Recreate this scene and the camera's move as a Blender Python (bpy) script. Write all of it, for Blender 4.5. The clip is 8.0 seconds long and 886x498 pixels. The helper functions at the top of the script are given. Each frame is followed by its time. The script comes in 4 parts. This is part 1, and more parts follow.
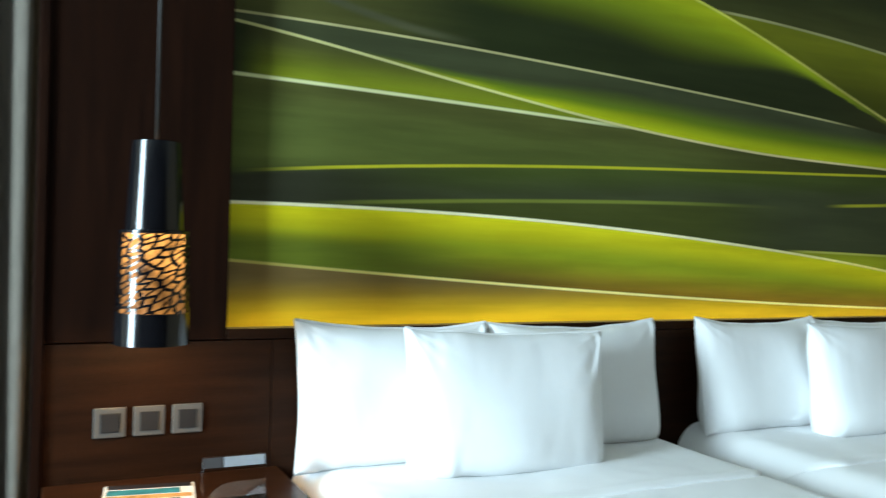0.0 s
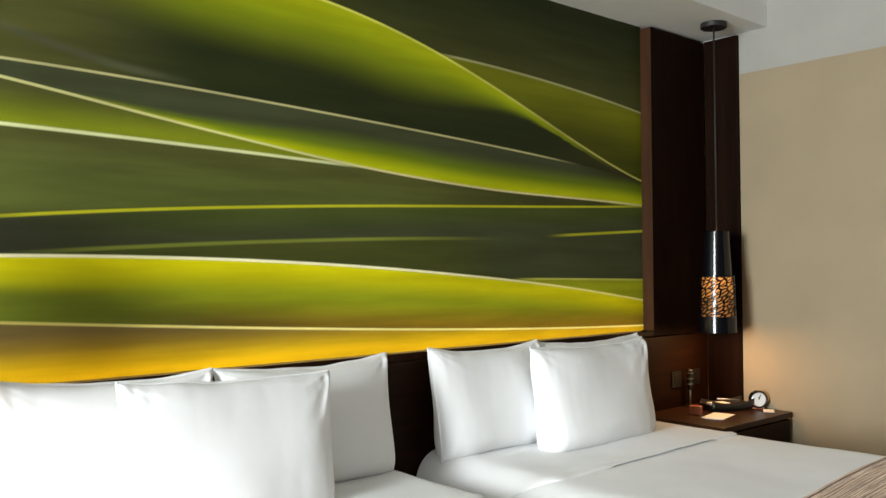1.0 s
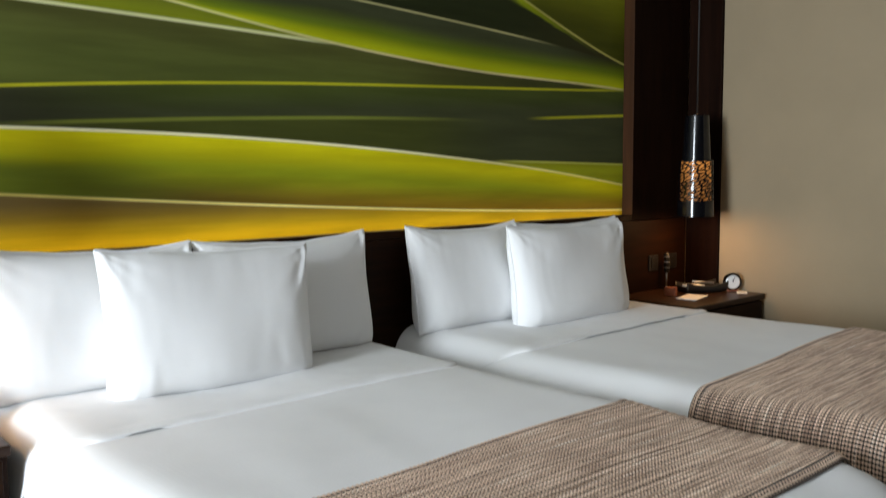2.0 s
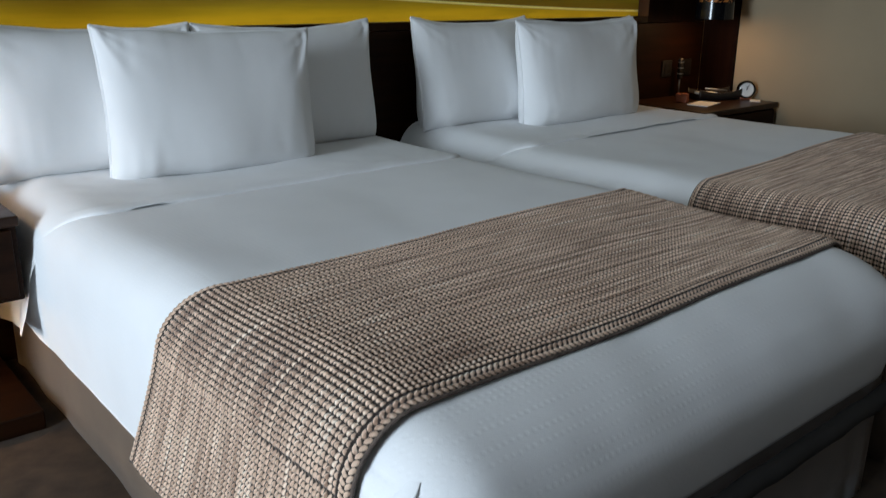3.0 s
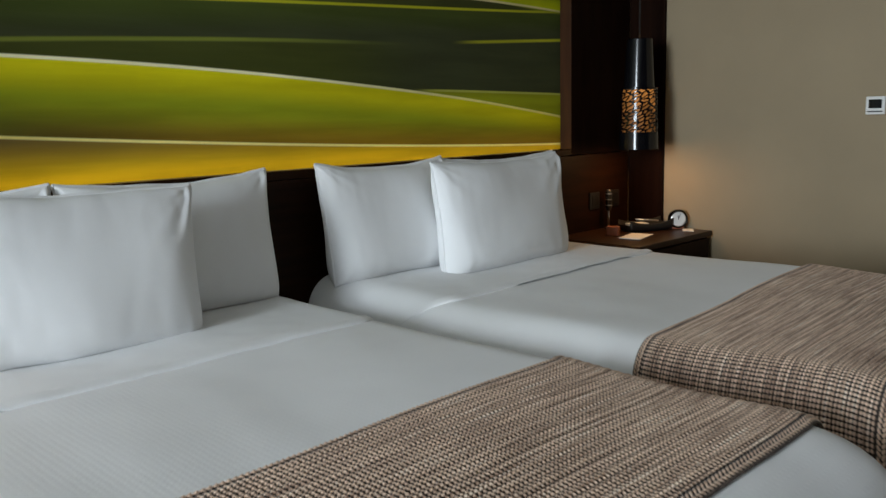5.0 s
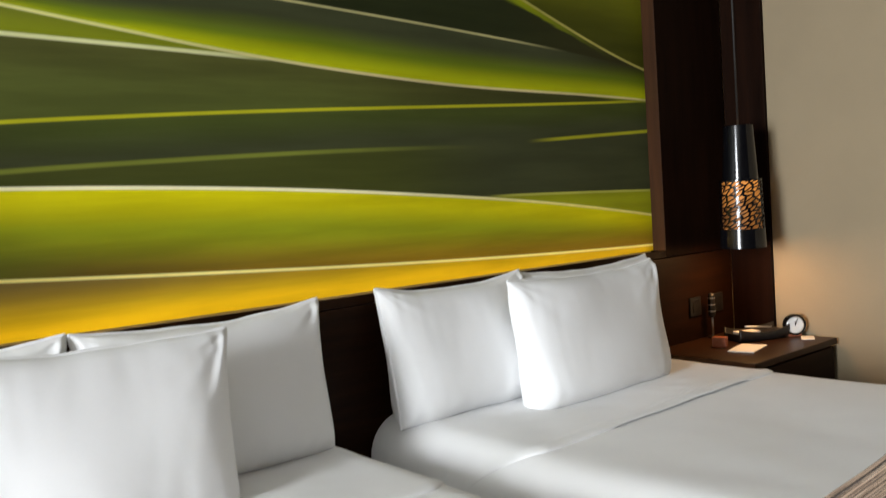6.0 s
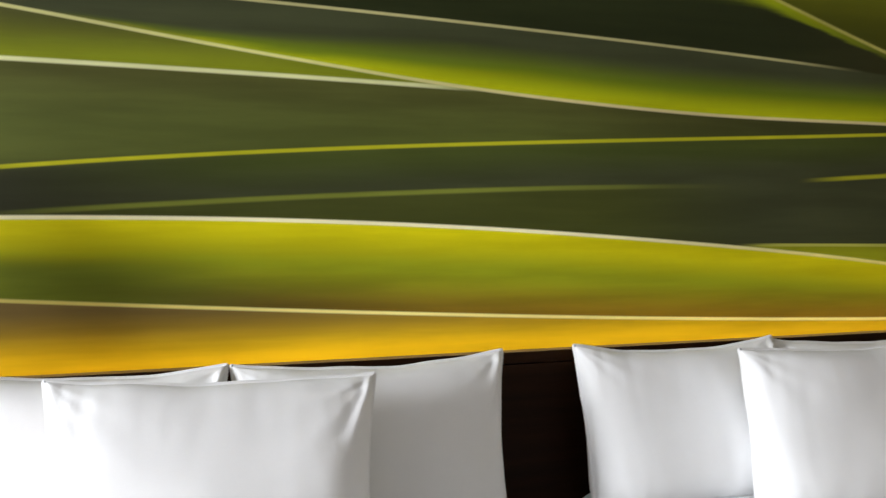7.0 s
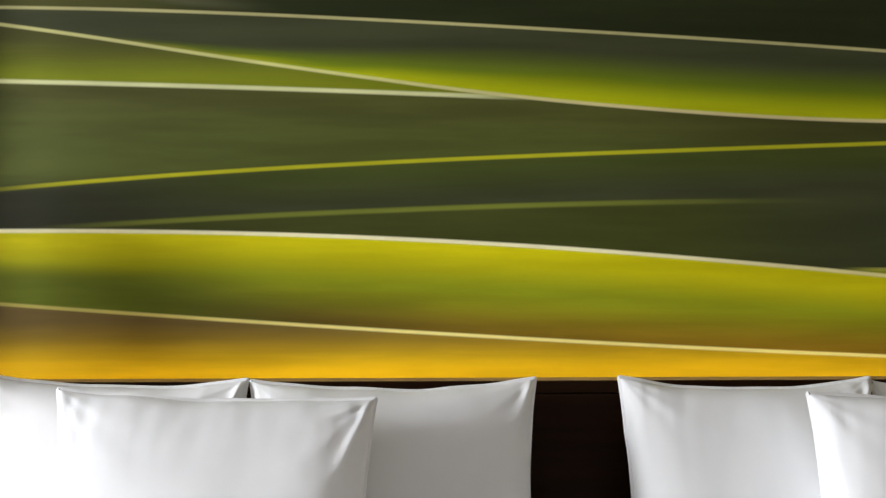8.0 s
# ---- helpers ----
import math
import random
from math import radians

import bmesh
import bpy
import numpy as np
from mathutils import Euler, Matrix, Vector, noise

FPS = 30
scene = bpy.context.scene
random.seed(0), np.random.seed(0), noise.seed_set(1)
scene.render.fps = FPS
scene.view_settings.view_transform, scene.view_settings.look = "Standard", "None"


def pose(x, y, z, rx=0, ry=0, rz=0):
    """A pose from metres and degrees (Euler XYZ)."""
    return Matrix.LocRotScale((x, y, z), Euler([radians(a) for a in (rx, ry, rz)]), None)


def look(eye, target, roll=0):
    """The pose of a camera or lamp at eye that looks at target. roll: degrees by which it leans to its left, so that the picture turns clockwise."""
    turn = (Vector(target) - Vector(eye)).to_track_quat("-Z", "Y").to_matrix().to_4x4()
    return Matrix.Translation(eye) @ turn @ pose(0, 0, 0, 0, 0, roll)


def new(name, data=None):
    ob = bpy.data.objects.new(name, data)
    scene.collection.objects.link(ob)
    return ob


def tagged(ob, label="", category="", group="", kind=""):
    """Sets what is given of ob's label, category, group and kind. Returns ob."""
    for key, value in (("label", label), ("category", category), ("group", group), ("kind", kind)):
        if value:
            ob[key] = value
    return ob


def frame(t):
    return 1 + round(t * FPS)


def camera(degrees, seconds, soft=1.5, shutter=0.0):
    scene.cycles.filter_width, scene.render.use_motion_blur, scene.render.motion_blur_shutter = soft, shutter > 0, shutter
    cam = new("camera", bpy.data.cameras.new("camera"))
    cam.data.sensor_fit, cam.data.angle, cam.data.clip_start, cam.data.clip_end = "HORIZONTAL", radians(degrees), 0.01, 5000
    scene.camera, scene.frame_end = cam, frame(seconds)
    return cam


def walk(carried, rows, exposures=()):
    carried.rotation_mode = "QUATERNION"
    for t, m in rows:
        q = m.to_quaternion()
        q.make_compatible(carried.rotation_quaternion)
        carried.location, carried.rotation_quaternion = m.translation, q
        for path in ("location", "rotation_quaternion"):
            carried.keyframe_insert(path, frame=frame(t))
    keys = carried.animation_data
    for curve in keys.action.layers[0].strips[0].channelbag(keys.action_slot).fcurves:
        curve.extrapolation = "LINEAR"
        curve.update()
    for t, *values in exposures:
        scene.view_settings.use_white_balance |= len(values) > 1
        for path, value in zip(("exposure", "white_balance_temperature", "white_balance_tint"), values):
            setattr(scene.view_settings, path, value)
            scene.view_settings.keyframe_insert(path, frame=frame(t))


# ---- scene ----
import mathutils.bvhtree

cam = camera(55.2, 8.0, soft=1.2, shutter=0.25)
PATH = [
    (0, (-0.543, -2.654, 1.304), (0.335, -0.857, 1.287), 1.7),
    (0.2, (-0.484, -2.675, 1.34), (0.525, -0.949, 1.293), 0.8),
    (0.5, (-0.434, -2.709, 1.345), (0.75, -1.097, 1.319), -0.3),
    (0.6, (-0.418, -2.709, 1.342), (0.805, -1.126, 1.334), -0.3),
    (1, (-0.396, -2.766, 1.366), (0.908, -1.25, 1.409), -0.4),
    (1.2, (-0.394, -2.777, 1.387), (0.925, -1.275, 1.452), -0.4),
    (2.3, (-0.365, -2.862, 1.234), (0.926, -1.37, 0.909), -0.0),
    (2.5, (-0.36, -2.865, 1.224), (0.918, -1.382, 0.818), 0.4),
    (3, (-0.36, -2.864, 1.171), (0.877, -1.411, 0.573), 0.7),
    (3.5, (-0.355, -2.862, 1.151), (0.876, -1.425, 0.503), 0.4),
    (4, (-0.324, -2.849, 1.153), (1.002, -1.449, 0.622), 0.9),
    (4.5, (-0.291, -2.786, 1.223), (1.121, -1.441, 0.781), -0.6),
    (4.7, (-0.184, -2.733, 1.199), (1.229, -1.369, 0.819), -0.8),
    (5.8, (0.152, -2.363, 1.275), (1.438, -0.842, 1.1), -3.7),
    (6, (0.259, -2.332, 1.3), (1.529, -0.791, 1.189), -3.8),
    (6.2, (0.365, -2.357, 1.357), (1.638, -0.817, 1.269), -3.3),
    (6.5, (0.509, -2.32, 1.299), (1.634, -0.666, 1.284), -3.8),
    (6.8, (0.664, -2.279, 1.283), (1.449, -0.44, 1.332), -1.1),
    (7, (0.78, -2.296, 1.285), (1.333, -0.374, 1.309), -1.2),
    (7.5, (1.03, -2.223, 1.315), (1.353, -0.249, 1.329), 1.4),
    (8, (1.268, -2.264, 1.331), (1.319, -0.265, 1.359), -0.0),
]
EXPO = [(0.0, 0.93, 5500, -3), (0.6, 0.95, 6400, 10), (1.2, 1.0, 6700, 11), (2.4, 0.0, 6050, 12), (3.5, -0.54, 5720, 7), (4.6, -0.11, 5960, 8), (5.8, 0.48, 6600, 14), (6.3, 1.04, 6680, 15), (7.0, 0.8, 6650, 17), (8.0, 0.76, 6650, 17)]
walk(cam, [(t, look(eye, target, roll)) for t, eye, target, roll in PATH], EXPO)

# ---- plan ----
W = 3.40            # width of the mural
XL, XR = -0.53, 3.93  # outer edges of the dark panelling
ZB = 1.02           # top of the headboard panelling
ZS, ZC = 2.66, 2.83  # ceiling strip over the headboard, main ceiling
YP = -0.072         # front of the panelling
LX, BY = -5.4, -5.6   # window wall, wall behind the camera

# ---- light ----
world = bpy.data.worlds.new("world")
scene.world = world
world.use_nodes = True
wn = world.node_tree.nodes
sky = wn.new("ShaderNodeTexSky")
sky.sky_type = "NISHITA"
sky.sun_disc = False
sky.sun_elevation, sky.sun_rotation = radians(40), radians(250)
world.node_tree.links.new(sky.outputs[0], wn["Background"].inputs[0])
wn["Background"].inputs[1].default_value = 0.1
WY0, WY1, WZ0, WZ1 = -2.90, -1.45, 0.30, 2.79   # window opening


def area(name, m, sx, sy, power, color):
    d = bpy.data.lights.new(name, "AREA")
    d.shape, d.size, d.size_y, d.energy, d.color = "RECTANGLE", sx, sy, power, color
    ob = new(name, d)
    ob.matrix_world = m
    return ob


wc = Vector((LX + 0.16, (WY0 + WY1) / 2, (WZ0 + WZ1) / 2))
sky_lamp = area("window_daylight", look(wc, wc + Vector((1, 0.0, -0.12))), WY1 - WY0, WZ1 - WZ0, 360, (0.86, 0.95, 1.0))
sky_lamp.data.spread = radians(170)

# ---- materials ----


def mat(name, color, rough=0.6, metal=0.0, var=0.15, scale=6.0, stretch=(1, 1, 1), bump=0.1, fine=120.0, spec=0.5, emit=None, strength=0.0, sheen=0.0, coat=0.0):
    m = bpy.data.materials.new(name)
    m.use_nodes = True
    nt = m.node_tree
    b = nt.nodes["Principled BSDF"]
    b.inputs["Roughness"].default_value = rough
    b.inputs["Metallic"].default_value = metal
    b.inputs["Specular IOR Level"].default_value = spec
    b.inputs["Sheen Weight"].default_value = sheen
    b.inputs["Coat Weight"].default_value = coat
    tc = nt.nodes.new("ShaderNodeTexCoord")
    mp = nt.nodes.new("ShaderNodeMapping")
    mp.inputs["Scale"].default_value = stretch
    nt.links.new(tc.outputs["Object"], mp.inputs[0])
    n1 = nt.nodes.new("ShaderNodeTexNoise")
    n1.inputs["Scale"].default_value = scale
    n1.inputs["Detail"].default_value = 5
    nt.links.new(mp.outputs[0], n1.inputs["Vector"])
    n2 = nt.nodes.new("ShaderNodeTexNoise")
    n2.inputs["Scale"].default_value = fine
    n2.inputs["Detail"].default_value = 3
    nt.links.new(mp.outputs[0], n2.inputs["Vector"])
    add = nt.nodes.new("ShaderNodeMath")
    add.operation = "MULTIPLY_ADD"
    add.inputs[1].default_value = 0.35
    nt.links.new(n2.outputs[0], add.inputs[0])
    nt.links.new(n1.outputs[0], add.inputs[2])
    ramp = nt.nodes.new("ShaderNodeValToRGB")
    lo, hi = [max(0, c * (1 - var)) for c in color], [min(1, c * (1 + var)) for c in color]
    ramp.color_ramp.elements[0].position, ramp.color_ramp.elements[1].position = 0.45, 0.9
    ramp.color_ramp.elements[0].color, ramp.color_ramp.elements[1].color = (*lo, 1), (*hi, 1)
    nt.links.new(add.outputs[0], ramp.inputs[0])
    nt.links.new(ramp.outputs[0], b.inputs["Base Color"])
    if bump:
        bp = nt.nodes.new("ShaderNodeBump")
        bp.inputs["Strength"].default_value = bump
        bp.inputs["Distance"].default_value = 0.004
        nt.links.new(add.outputs[0], bp.inputs["Height"])
        nt.links.new(bp.outputs[0], b.inputs["Normal"])
    if emit:
        b.inputs["Emission Color"].default_value = (*emit, 1)
        b.inputs["Emission Strength"].default_value = strength
    return m


M = {
    "beige": mat("beige_wallpaper", (0.300, 0.233, 0.143), 0.75, var=0.06, scale=3, stretch=(1, 1, 1), bump=0.25, fine=260),
    "white": mat("white_paint", (0.76, 0.75, 0.72), 0.8, var=0.03, bump=0.05),
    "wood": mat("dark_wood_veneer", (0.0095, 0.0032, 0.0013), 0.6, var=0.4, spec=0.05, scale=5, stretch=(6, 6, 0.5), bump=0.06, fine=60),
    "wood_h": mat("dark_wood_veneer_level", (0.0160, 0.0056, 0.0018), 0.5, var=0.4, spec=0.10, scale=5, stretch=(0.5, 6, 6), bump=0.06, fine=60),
    # level veneer lightened for nightstand tops: the lamplight is put into the colour
    "wood_top_lit": mat("lamplit_wood_top", (0.028, 0.0100, 0.0032), 0.38, var=0.4, spec=0.25, scale=5, stretch=(0.5, 6, 6), bump=0.05, fine=60),
    "cotton": mat("white_cotton", (0.85, 0.85, 0.85), 0.85, var=0.03, scale=4, bump=0.12, fine=500, sheen=0.2),
    "skirt": mat("taupe_fabric", (0.28, 0.205, 0.145), 0.9, var=0.12, scale=8, bump=0.3, fine=400, sheen=0.3),
    "piping": mat("grey_piping", (0.024, 0.021, 0.019), 0.9, var=0.2, fine=300),
    "carpet": mat("brown_carpet", (0.052, 0.034, 0.021), 0.95, var=0.4, scale=14, bump=0.6, fine=350),
    "black": mat("black_gloss", (0.004, 0.004, 0.005), 0.15, var=0.1, bump=0.0, spec=0.5),
    "metal": mat("brushed_metal", (0.55, 0.54, 0.52), 0.35, metal=1.0, var=0.1, bump=0.03),
    "plate": mat("silver_plastic", (0.085, 0.082, 0.077), 0.4, var=0.06, bump=0.03),
    "dark": mat("dark_plastic", (0.014, 0.013, 0.013), 0.45, var=0.2, bump=0.05),
    "paper": mat("white_paper", (0.78, 0.77, 0.74), 0.7, var=0.04, bump=0.02),
    "leather": mat("black_leather", (0.011, 0.009, 0.008), 0.42, var=0.3, scale=40, bump=0.3, fine=220),
    "copper": mat("copper_plastic", (0.32, 0.10, 0.05), 0.35, var=0.2, bump=0.05),
    "glow": mat("amber_diffuser", (0.20, 0.07, 0.012), 0.6, var=0.2, emit=(1.0, 0.38, 0.07), strength=0.5),
    "strip": mat("led_strip", (0.9, 0.8, 0.5), 0.6, var=0.0, emit=(1.0, 0.76, 0.28), strength=4.5),
    "rubber": mat("dark_cord", (0.015, 0.013, 0.012), 0.6, var=0.1, bump=0.0),
}


def glass(name, color, rough=0.0):
    m = bpy.data.materials.new(name)
    m.use_nodes = True
    b = m.node_tree.nodes["Principled BSDF"]
    b.inputs["Base Color"].default_value = (*color, 1)
    b.inputs["Transmission Weight"].default_value = 1.0
    b.inputs["Roughness"].default_value = rough
    b.inputs["IOR"].default_value = 1.49
    return m


def dotted_cotton():
    m = M["cotton"].copy()
    m.name = "dotted_white_cotton"
    nt = m.node_tree
    tc = next(n for n in nt.nodes if n.type == "TEX_COORD")
    b = nt.nodes["Principled BSDF"]
    old = b.inputs["Normal"].links[0].from_socket
    v = nt.nodes.new("ShaderNodeTexVoronoi")
    v.inputs["Scale"].default_value = 72
    v.inputs["Randomness"].default_value = 0.15
    nt.links.new(tc.outputs["Object"], v.inputs["Vector"])
    mr = nt.nodes.new("ShaderNodeMapRange")
    mr.interpolation_type = "SMOOTHSTEP"
    mr.inputs[1].default_value, mr.inputs[2].default_value = 0.15, 0.42
    nt.links.new(v.outputs["Distance"], mr.inputs[0])
    bp = nt.nodes.new("ShaderNodeBump")
    bp.inputs["Strength"].default_value, bp.inputs["Distance"].default_value = 0.10, 0.0015
    nt.links.new(mr.outputs[0], bp.inputs["Height"])
    nt.links.new(old, bp.inputs["Normal"])
    nt.links.new(bp.outputs[0], b.inputs["Normal"])
    return m


M["dotted"] = dotted_cotton()
M["glass"] = glass("clear_glass", (0.97, 0.98, 0.98))


class Nodes:
    """Small helper to write shader arithmetic."""

    def __init__(self, m):
        self.t = m.node_tree

    def put(self, sock, v):
        if isinstance(v, bpy.types.NodeSocket):
            self.t.links.new(v, sock)
        else:
            sock.default_value = v

    def math(self, op, a, b=0.0, c=0.0, clamp=False):
        n = self.t.nodes.new("ShaderNodeMath")
        n.operation, n.use_clamp = op, clamp
        for k, v in enumerate((a, b, c)):
            self.put(n.inputs[k], v)
        return n.outputs[0]

    def poly(self, u, coef):
        r = coef[0]
        for c in coef[1:]:
            r = self.math("MULTIPLY_ADD", u, r, c)
        return r

    def smooth(self, v, lo, hi, to0=0.0, to1=1.0):
        n = self.t.nodes.new("ShaderNodeMapRange")
        n.interpolation_type = "SMOOTHSTEP"
        for k, x in enumerate((v, lo, hi, to0, to1)):
            self.put(n.inputs[k], x)
        return n.outputs[0]

    def mix(self, f, a, b):
        n = self.t.nodes.new("ShaderNodeMix")
        n.data_type = "RGBA"
        self.put(n.inputs[0], f)
        self.put(n.inputs[6], a if isinstance(a, bpy.types.NodeSocket) else (*a, 1))
        self.put(n.inputs[7], b if isinstance(b, bpy.types.NodeSocket) else (*b, 1))
        return n.outputs[2]


def mural_material():
    """A print of overlapping blurred leaves: each leaf is bounded by a curve across the picture."""
    m = bpy.data.materials.new("leaf_mural_print")
    m.use_nodes = True
    b = m.node_tree.nodes["Principled BSDF"]
    b.inputs["Roughness"].default_value = 0.55
    b.inputs["Specular IOR Level"].default_value = 0.12
    k = Nodes(m)
    tc = m.node_tree.nodes.new("ShaderNodeTexCoord")
    sep = m.node_tree.nodes.new("ShaderNodeSeparateXYZ")
    m.node_tree.links.new(tc.outputs["Object"], sep.inputs[0])
    u = k.math("DIVIDE", sep.outputs[0], W)
    z = sep.outputs[2]
    mp = m.node_tree.nodes.new("ShaderNodeMapping")
    mp.inputs["Scale"].default_value = (0.7, 1, 7)
    m.node_tree.links.new(tc.outputs["Object"], mp.inputs[0])
    ns = m.node_tree.nodes.new("ShaderNodeTexNoise")
    ns.inputs["Scale"].default_value, ns.inputs["Detail"].default_value = 2.2, 4
    m.node_tree.links.new(mp.outputs[0], ns.inputs["Vector"])
    grain = ns.outputs[0]
    curve = {n: k.poly(u, c) for n, c in (
        ("A", (0.0424, -0.066, -0.2537, 0.0439, 0.3882)), ("A2", (-0.0576, 0.0336, 0.2949)), ("B", (0.0344, 0.042, -0.2594, 0.2093)),
        ("C", (-0.0256, 0.2253, -0.3856, 0.3696, 0.4832)), ("D", (-0.0276, -0.1344, 0.2458, 0.3779)), ("D2", (0.1831, 0.35)),
        ("E", (-0.0861, -0.0495, 0.7879)), ("F", (-1.0147, 2.0747, -1.014, -0.3304, 0.9529)), ("G", (-0.2593, 0.5231, -0.4754, 0.0362, 0.9804)),
        ("H", (0.7992, -1.3739, 2.0695, -3.6564, 1.8379, 1.1267)), ("I", (0.0817, -0.6472, 0.6423, 1.095)), ("J", (2.1572, -1.2251, 1.1587)))}

    lin = k.math("MULTIPLY_ADD", u, -0.25, 1.4805)
    curve["H"] = k.math("ADD", curve["H"], k.math("MULTIPLY", k.math("SUBTRACT", lin, curve["H"]), k.smooth(u, 0.36, 0.32)))

    curve["A"] = k.math("ADD", curve["A"], k.smooth(u, 0.58, 0.85, 0.0, 0.006))
    curve["F"] = k.math("ADD", curve["F"], k.math("MULTIPLY", k.smooth(u, 0.18, 0.36, 0.0, 0.005), k.smooth(u, 0.72, 0.52)))

    def below(n, soft=0.004):
        return k.smooth(k.math("SUBTRACT", curve[n], z), -soft, soft)

    def dist(n):
        """Depth below a curve, waved a little by the grain."""
        return k.math("MULTIPLY_ADD", k.math("SUBTRACT", grain, 0.5), 0.06, k.math("SUBTRACT", curve[n], z))

    def line(n, width, soft=0.004):
        d = k.math("ABSOLUTE", k.math("SUBTRACT", curve[n], z))
        return k.smooth(d, width * 0.75 + soft * 0.6, width * 0.25)

    def span(a0, a1, b0=None, b1=None):
        f = k.smooth(u, a0, a1)
        return f if b0 is None else k.math("MULTIPLY", f, k.smooth(u, b1, b0))

    DARK, OLIVE, GREEN, LIME, GOLD = (0.019, 0.024, 0.007), (0.066, 0.067, 0.016), (0.080, 0.095, 0.020), (0.52, 0.49, 0.004), (0.62, 0.41, 0.008)
    SLATE, UMBER, PALE = (0.046, 0.052, 0.022), (0.25, 0.155, 0.011), (0.64, 0.54, 0.28)
    # top right corner
    col = k.mix(k.smooth(z, 1.0, 1.65), OLIVE, DARK)
    # leaf between H and I
    f = k.math("MULTIPLY", below("I"), span(0.55, 0.58))
    col = k.mix(f, col, k.mix(k.smooth(dist("I"), 0.0, 0.30), (0.154, 0.162, 0.007), (0.050, 0.054, 0.004)))
    col = k.mix(k.math("MULTIPLY", line("I", 0.008), span(0.56, 0.62)), col, (0.33, 0.315, 0.14))
    # broad leaf under H
    hleft = below("H")
    dh = dist("H")
    reach = k.smooth(u, 0.48, 0.80, 0.31, 0.035)
    big = k.mix(k.smooth(dh, 0.02, reach), (0.27, 0.33, 0.006), DARK)
    big = k.mix(k.smooth(dh, 0.0, k.math("MULTIPLY", reach, 0.45)), k.mix(0.35, big, LIME), big)
    big = k.mix(k.smooth(u, 0.72, 0.95), big, (0.028, 0.027, 0.008))
    big = k.mix(k.smooth(u, 0.27, 0.08), big, OLIVE)
    col = k.mix(hleft, col, big)
    col = k.mix(k.math("MULTIPLY", line("H", 0.008), span(0.0, 0.02)), col, k.mix(span(0.55, 0.85), (0.60, 0.60, 0.09), (0.40, 0.36, 0.09)))
    col = k.mix(k.math("MULTIPLY", line("J", 0.007, 0.03), span(0.05, 0.09, 0.18, 0.27)), col, (0.066, 0.068, 0.032))
    # leaf under G, bright towards F
    up = k.math("MULTIPLY_ADD", k.math("SUBTRACT", grain, 0.5), 0.05, k.math("SUBTRACT", z, curve["F"]))
    col = k.mix(k.math("MULTIPLY", below("G"), k.smooth(u, 1.0, 0.80)), col, SLATE)
    deep = k.smooth(u, 0.10, 0.55, 0.012, 0.15)
    gl = k.mix(k.smooth(up, k.math("MULTIPLY", deep, 0.55), k.math("MULTIPLY", deep, 0.05)), (0.130, 0.180, 0.006), (0.40, 0.43, 0.004))
    col = k.mix(k.math("MULTIPLY", k.smooth(up, deep, k.math("MULTIPLY", deep, 0.35)), span(0.10, 0.30)), col, gl)
    col = k.mix(k.math("MULTIPLY", line("G", 0.006), k.smooth(u, 0.86, 0.74)), col, (0.423, 0.389, 0.174))
    # leaf between E and F
    ef = k.mix(k.smooth(k.math("SUBTRACT", z, curve["E"]), 0.0, 0.13), (0.168, 0.196, 0.008), OLIVE)
    ef = k.mix(k.smooth(u, 0.05, 0.0), ef, DARK)
    col = k.mix(below("F"), col, ef)
    # middle leaf under E and F
    ed = k.math("MINIMUM", curve["E"], curve["F"])
    edm = k.math("SUBTRACT", ed, z)
    mid = k.mix(k.smooth(k.math("MULTIPLY_ADD", grain, 0.12, edm), 0.02, 0.22), OLIVE, GREEN)
    mid = k.mix(k.smooth(u, 0.55, 0.8), mid, (0.044, 0.047, 0.012))
    col = k.mix(k.smooth(edm, -0.004, 0.004), col, mid)
    col = k.mix(k.math("MULTIPLY", line("E", 0.009), k.smooth(u, 0.47, 0.40)), col, (0.58, 0.585, 0.30))
    col = k.mix(k.math("MULTIPLY", line("F", 0.007), 0.9), col, k.mix(k.smooth(u, 0.3, 0.6), (0.57, 0.545, 0.22), PALE))
    # under C
    uc = k.mix(k.smooth(dist("C"), 0.02, 0.12), (0.052, 0.068, 0.013), SLATE)
    uc = k.mix(k.smooth(u, 0.30, 0.05), uc, (0.031, 0.032, 0.017))
    col = k.mix(below("C", 0.02), col, uc)
    col = k.mix(k.math("MULTIPLY", line("C", 0.008), span(0.0, 0.12, 0.9, 1.05)), col, (0.43, 0.42, 0.015))
    dl = k.math("MULTIPLY", below("D", 0.015), span(0.05, 0.2, 0.55, 0.75))
    col = k.mix(dl, col, (0.052, 0.060, 0.012))
    col = k.mix(k.math("MULTIPLY", line("D", 0.008, 0.008), span(0.05, 0.2, 0.45, 0.72)), col, (0.165, 0.190, 0.028))
    col = k.mix(k.math("MULTIPLY", line("D2", 0.008, 0.008), span(0.77, 0.84)), col, (0.40, 0.40, 0.02))
    # second low leaf
    f = k.math("MULTIPLY", below("A2"), span(0.70, 0.74))
    col = k.mix(f, col, (0.272, 0.291, 0.010))
    col = k.mix(k.math("MULTIPLY", line("A2", 0.007), span(0.70, 0.76)), col, (0.423, 0.428, 0.079))
    # low bright leaf under A
    da = dist("A")
    la = k.mix(k.smooth(da, 0.02, 0.13), (0.60, 0.54, 0.004), (0.265, 0.300, 0.010))
    la = k.mix(k.smooth(k.math("SUBTRACT", z, curve["B"]), 0.13, 0.01), la, k.mix(span(0.1, 0.6), (0.050, 0.046, 0.012), UMBER))
    la = k.mix(k.math("MULTIPLY", k.smooth(u, 0.30, 0.10), k.smooth(da, 0.07, 0.15)), la, (0.125, 0.155, 0.014))
    col = k.mix(below("A"), col, la)
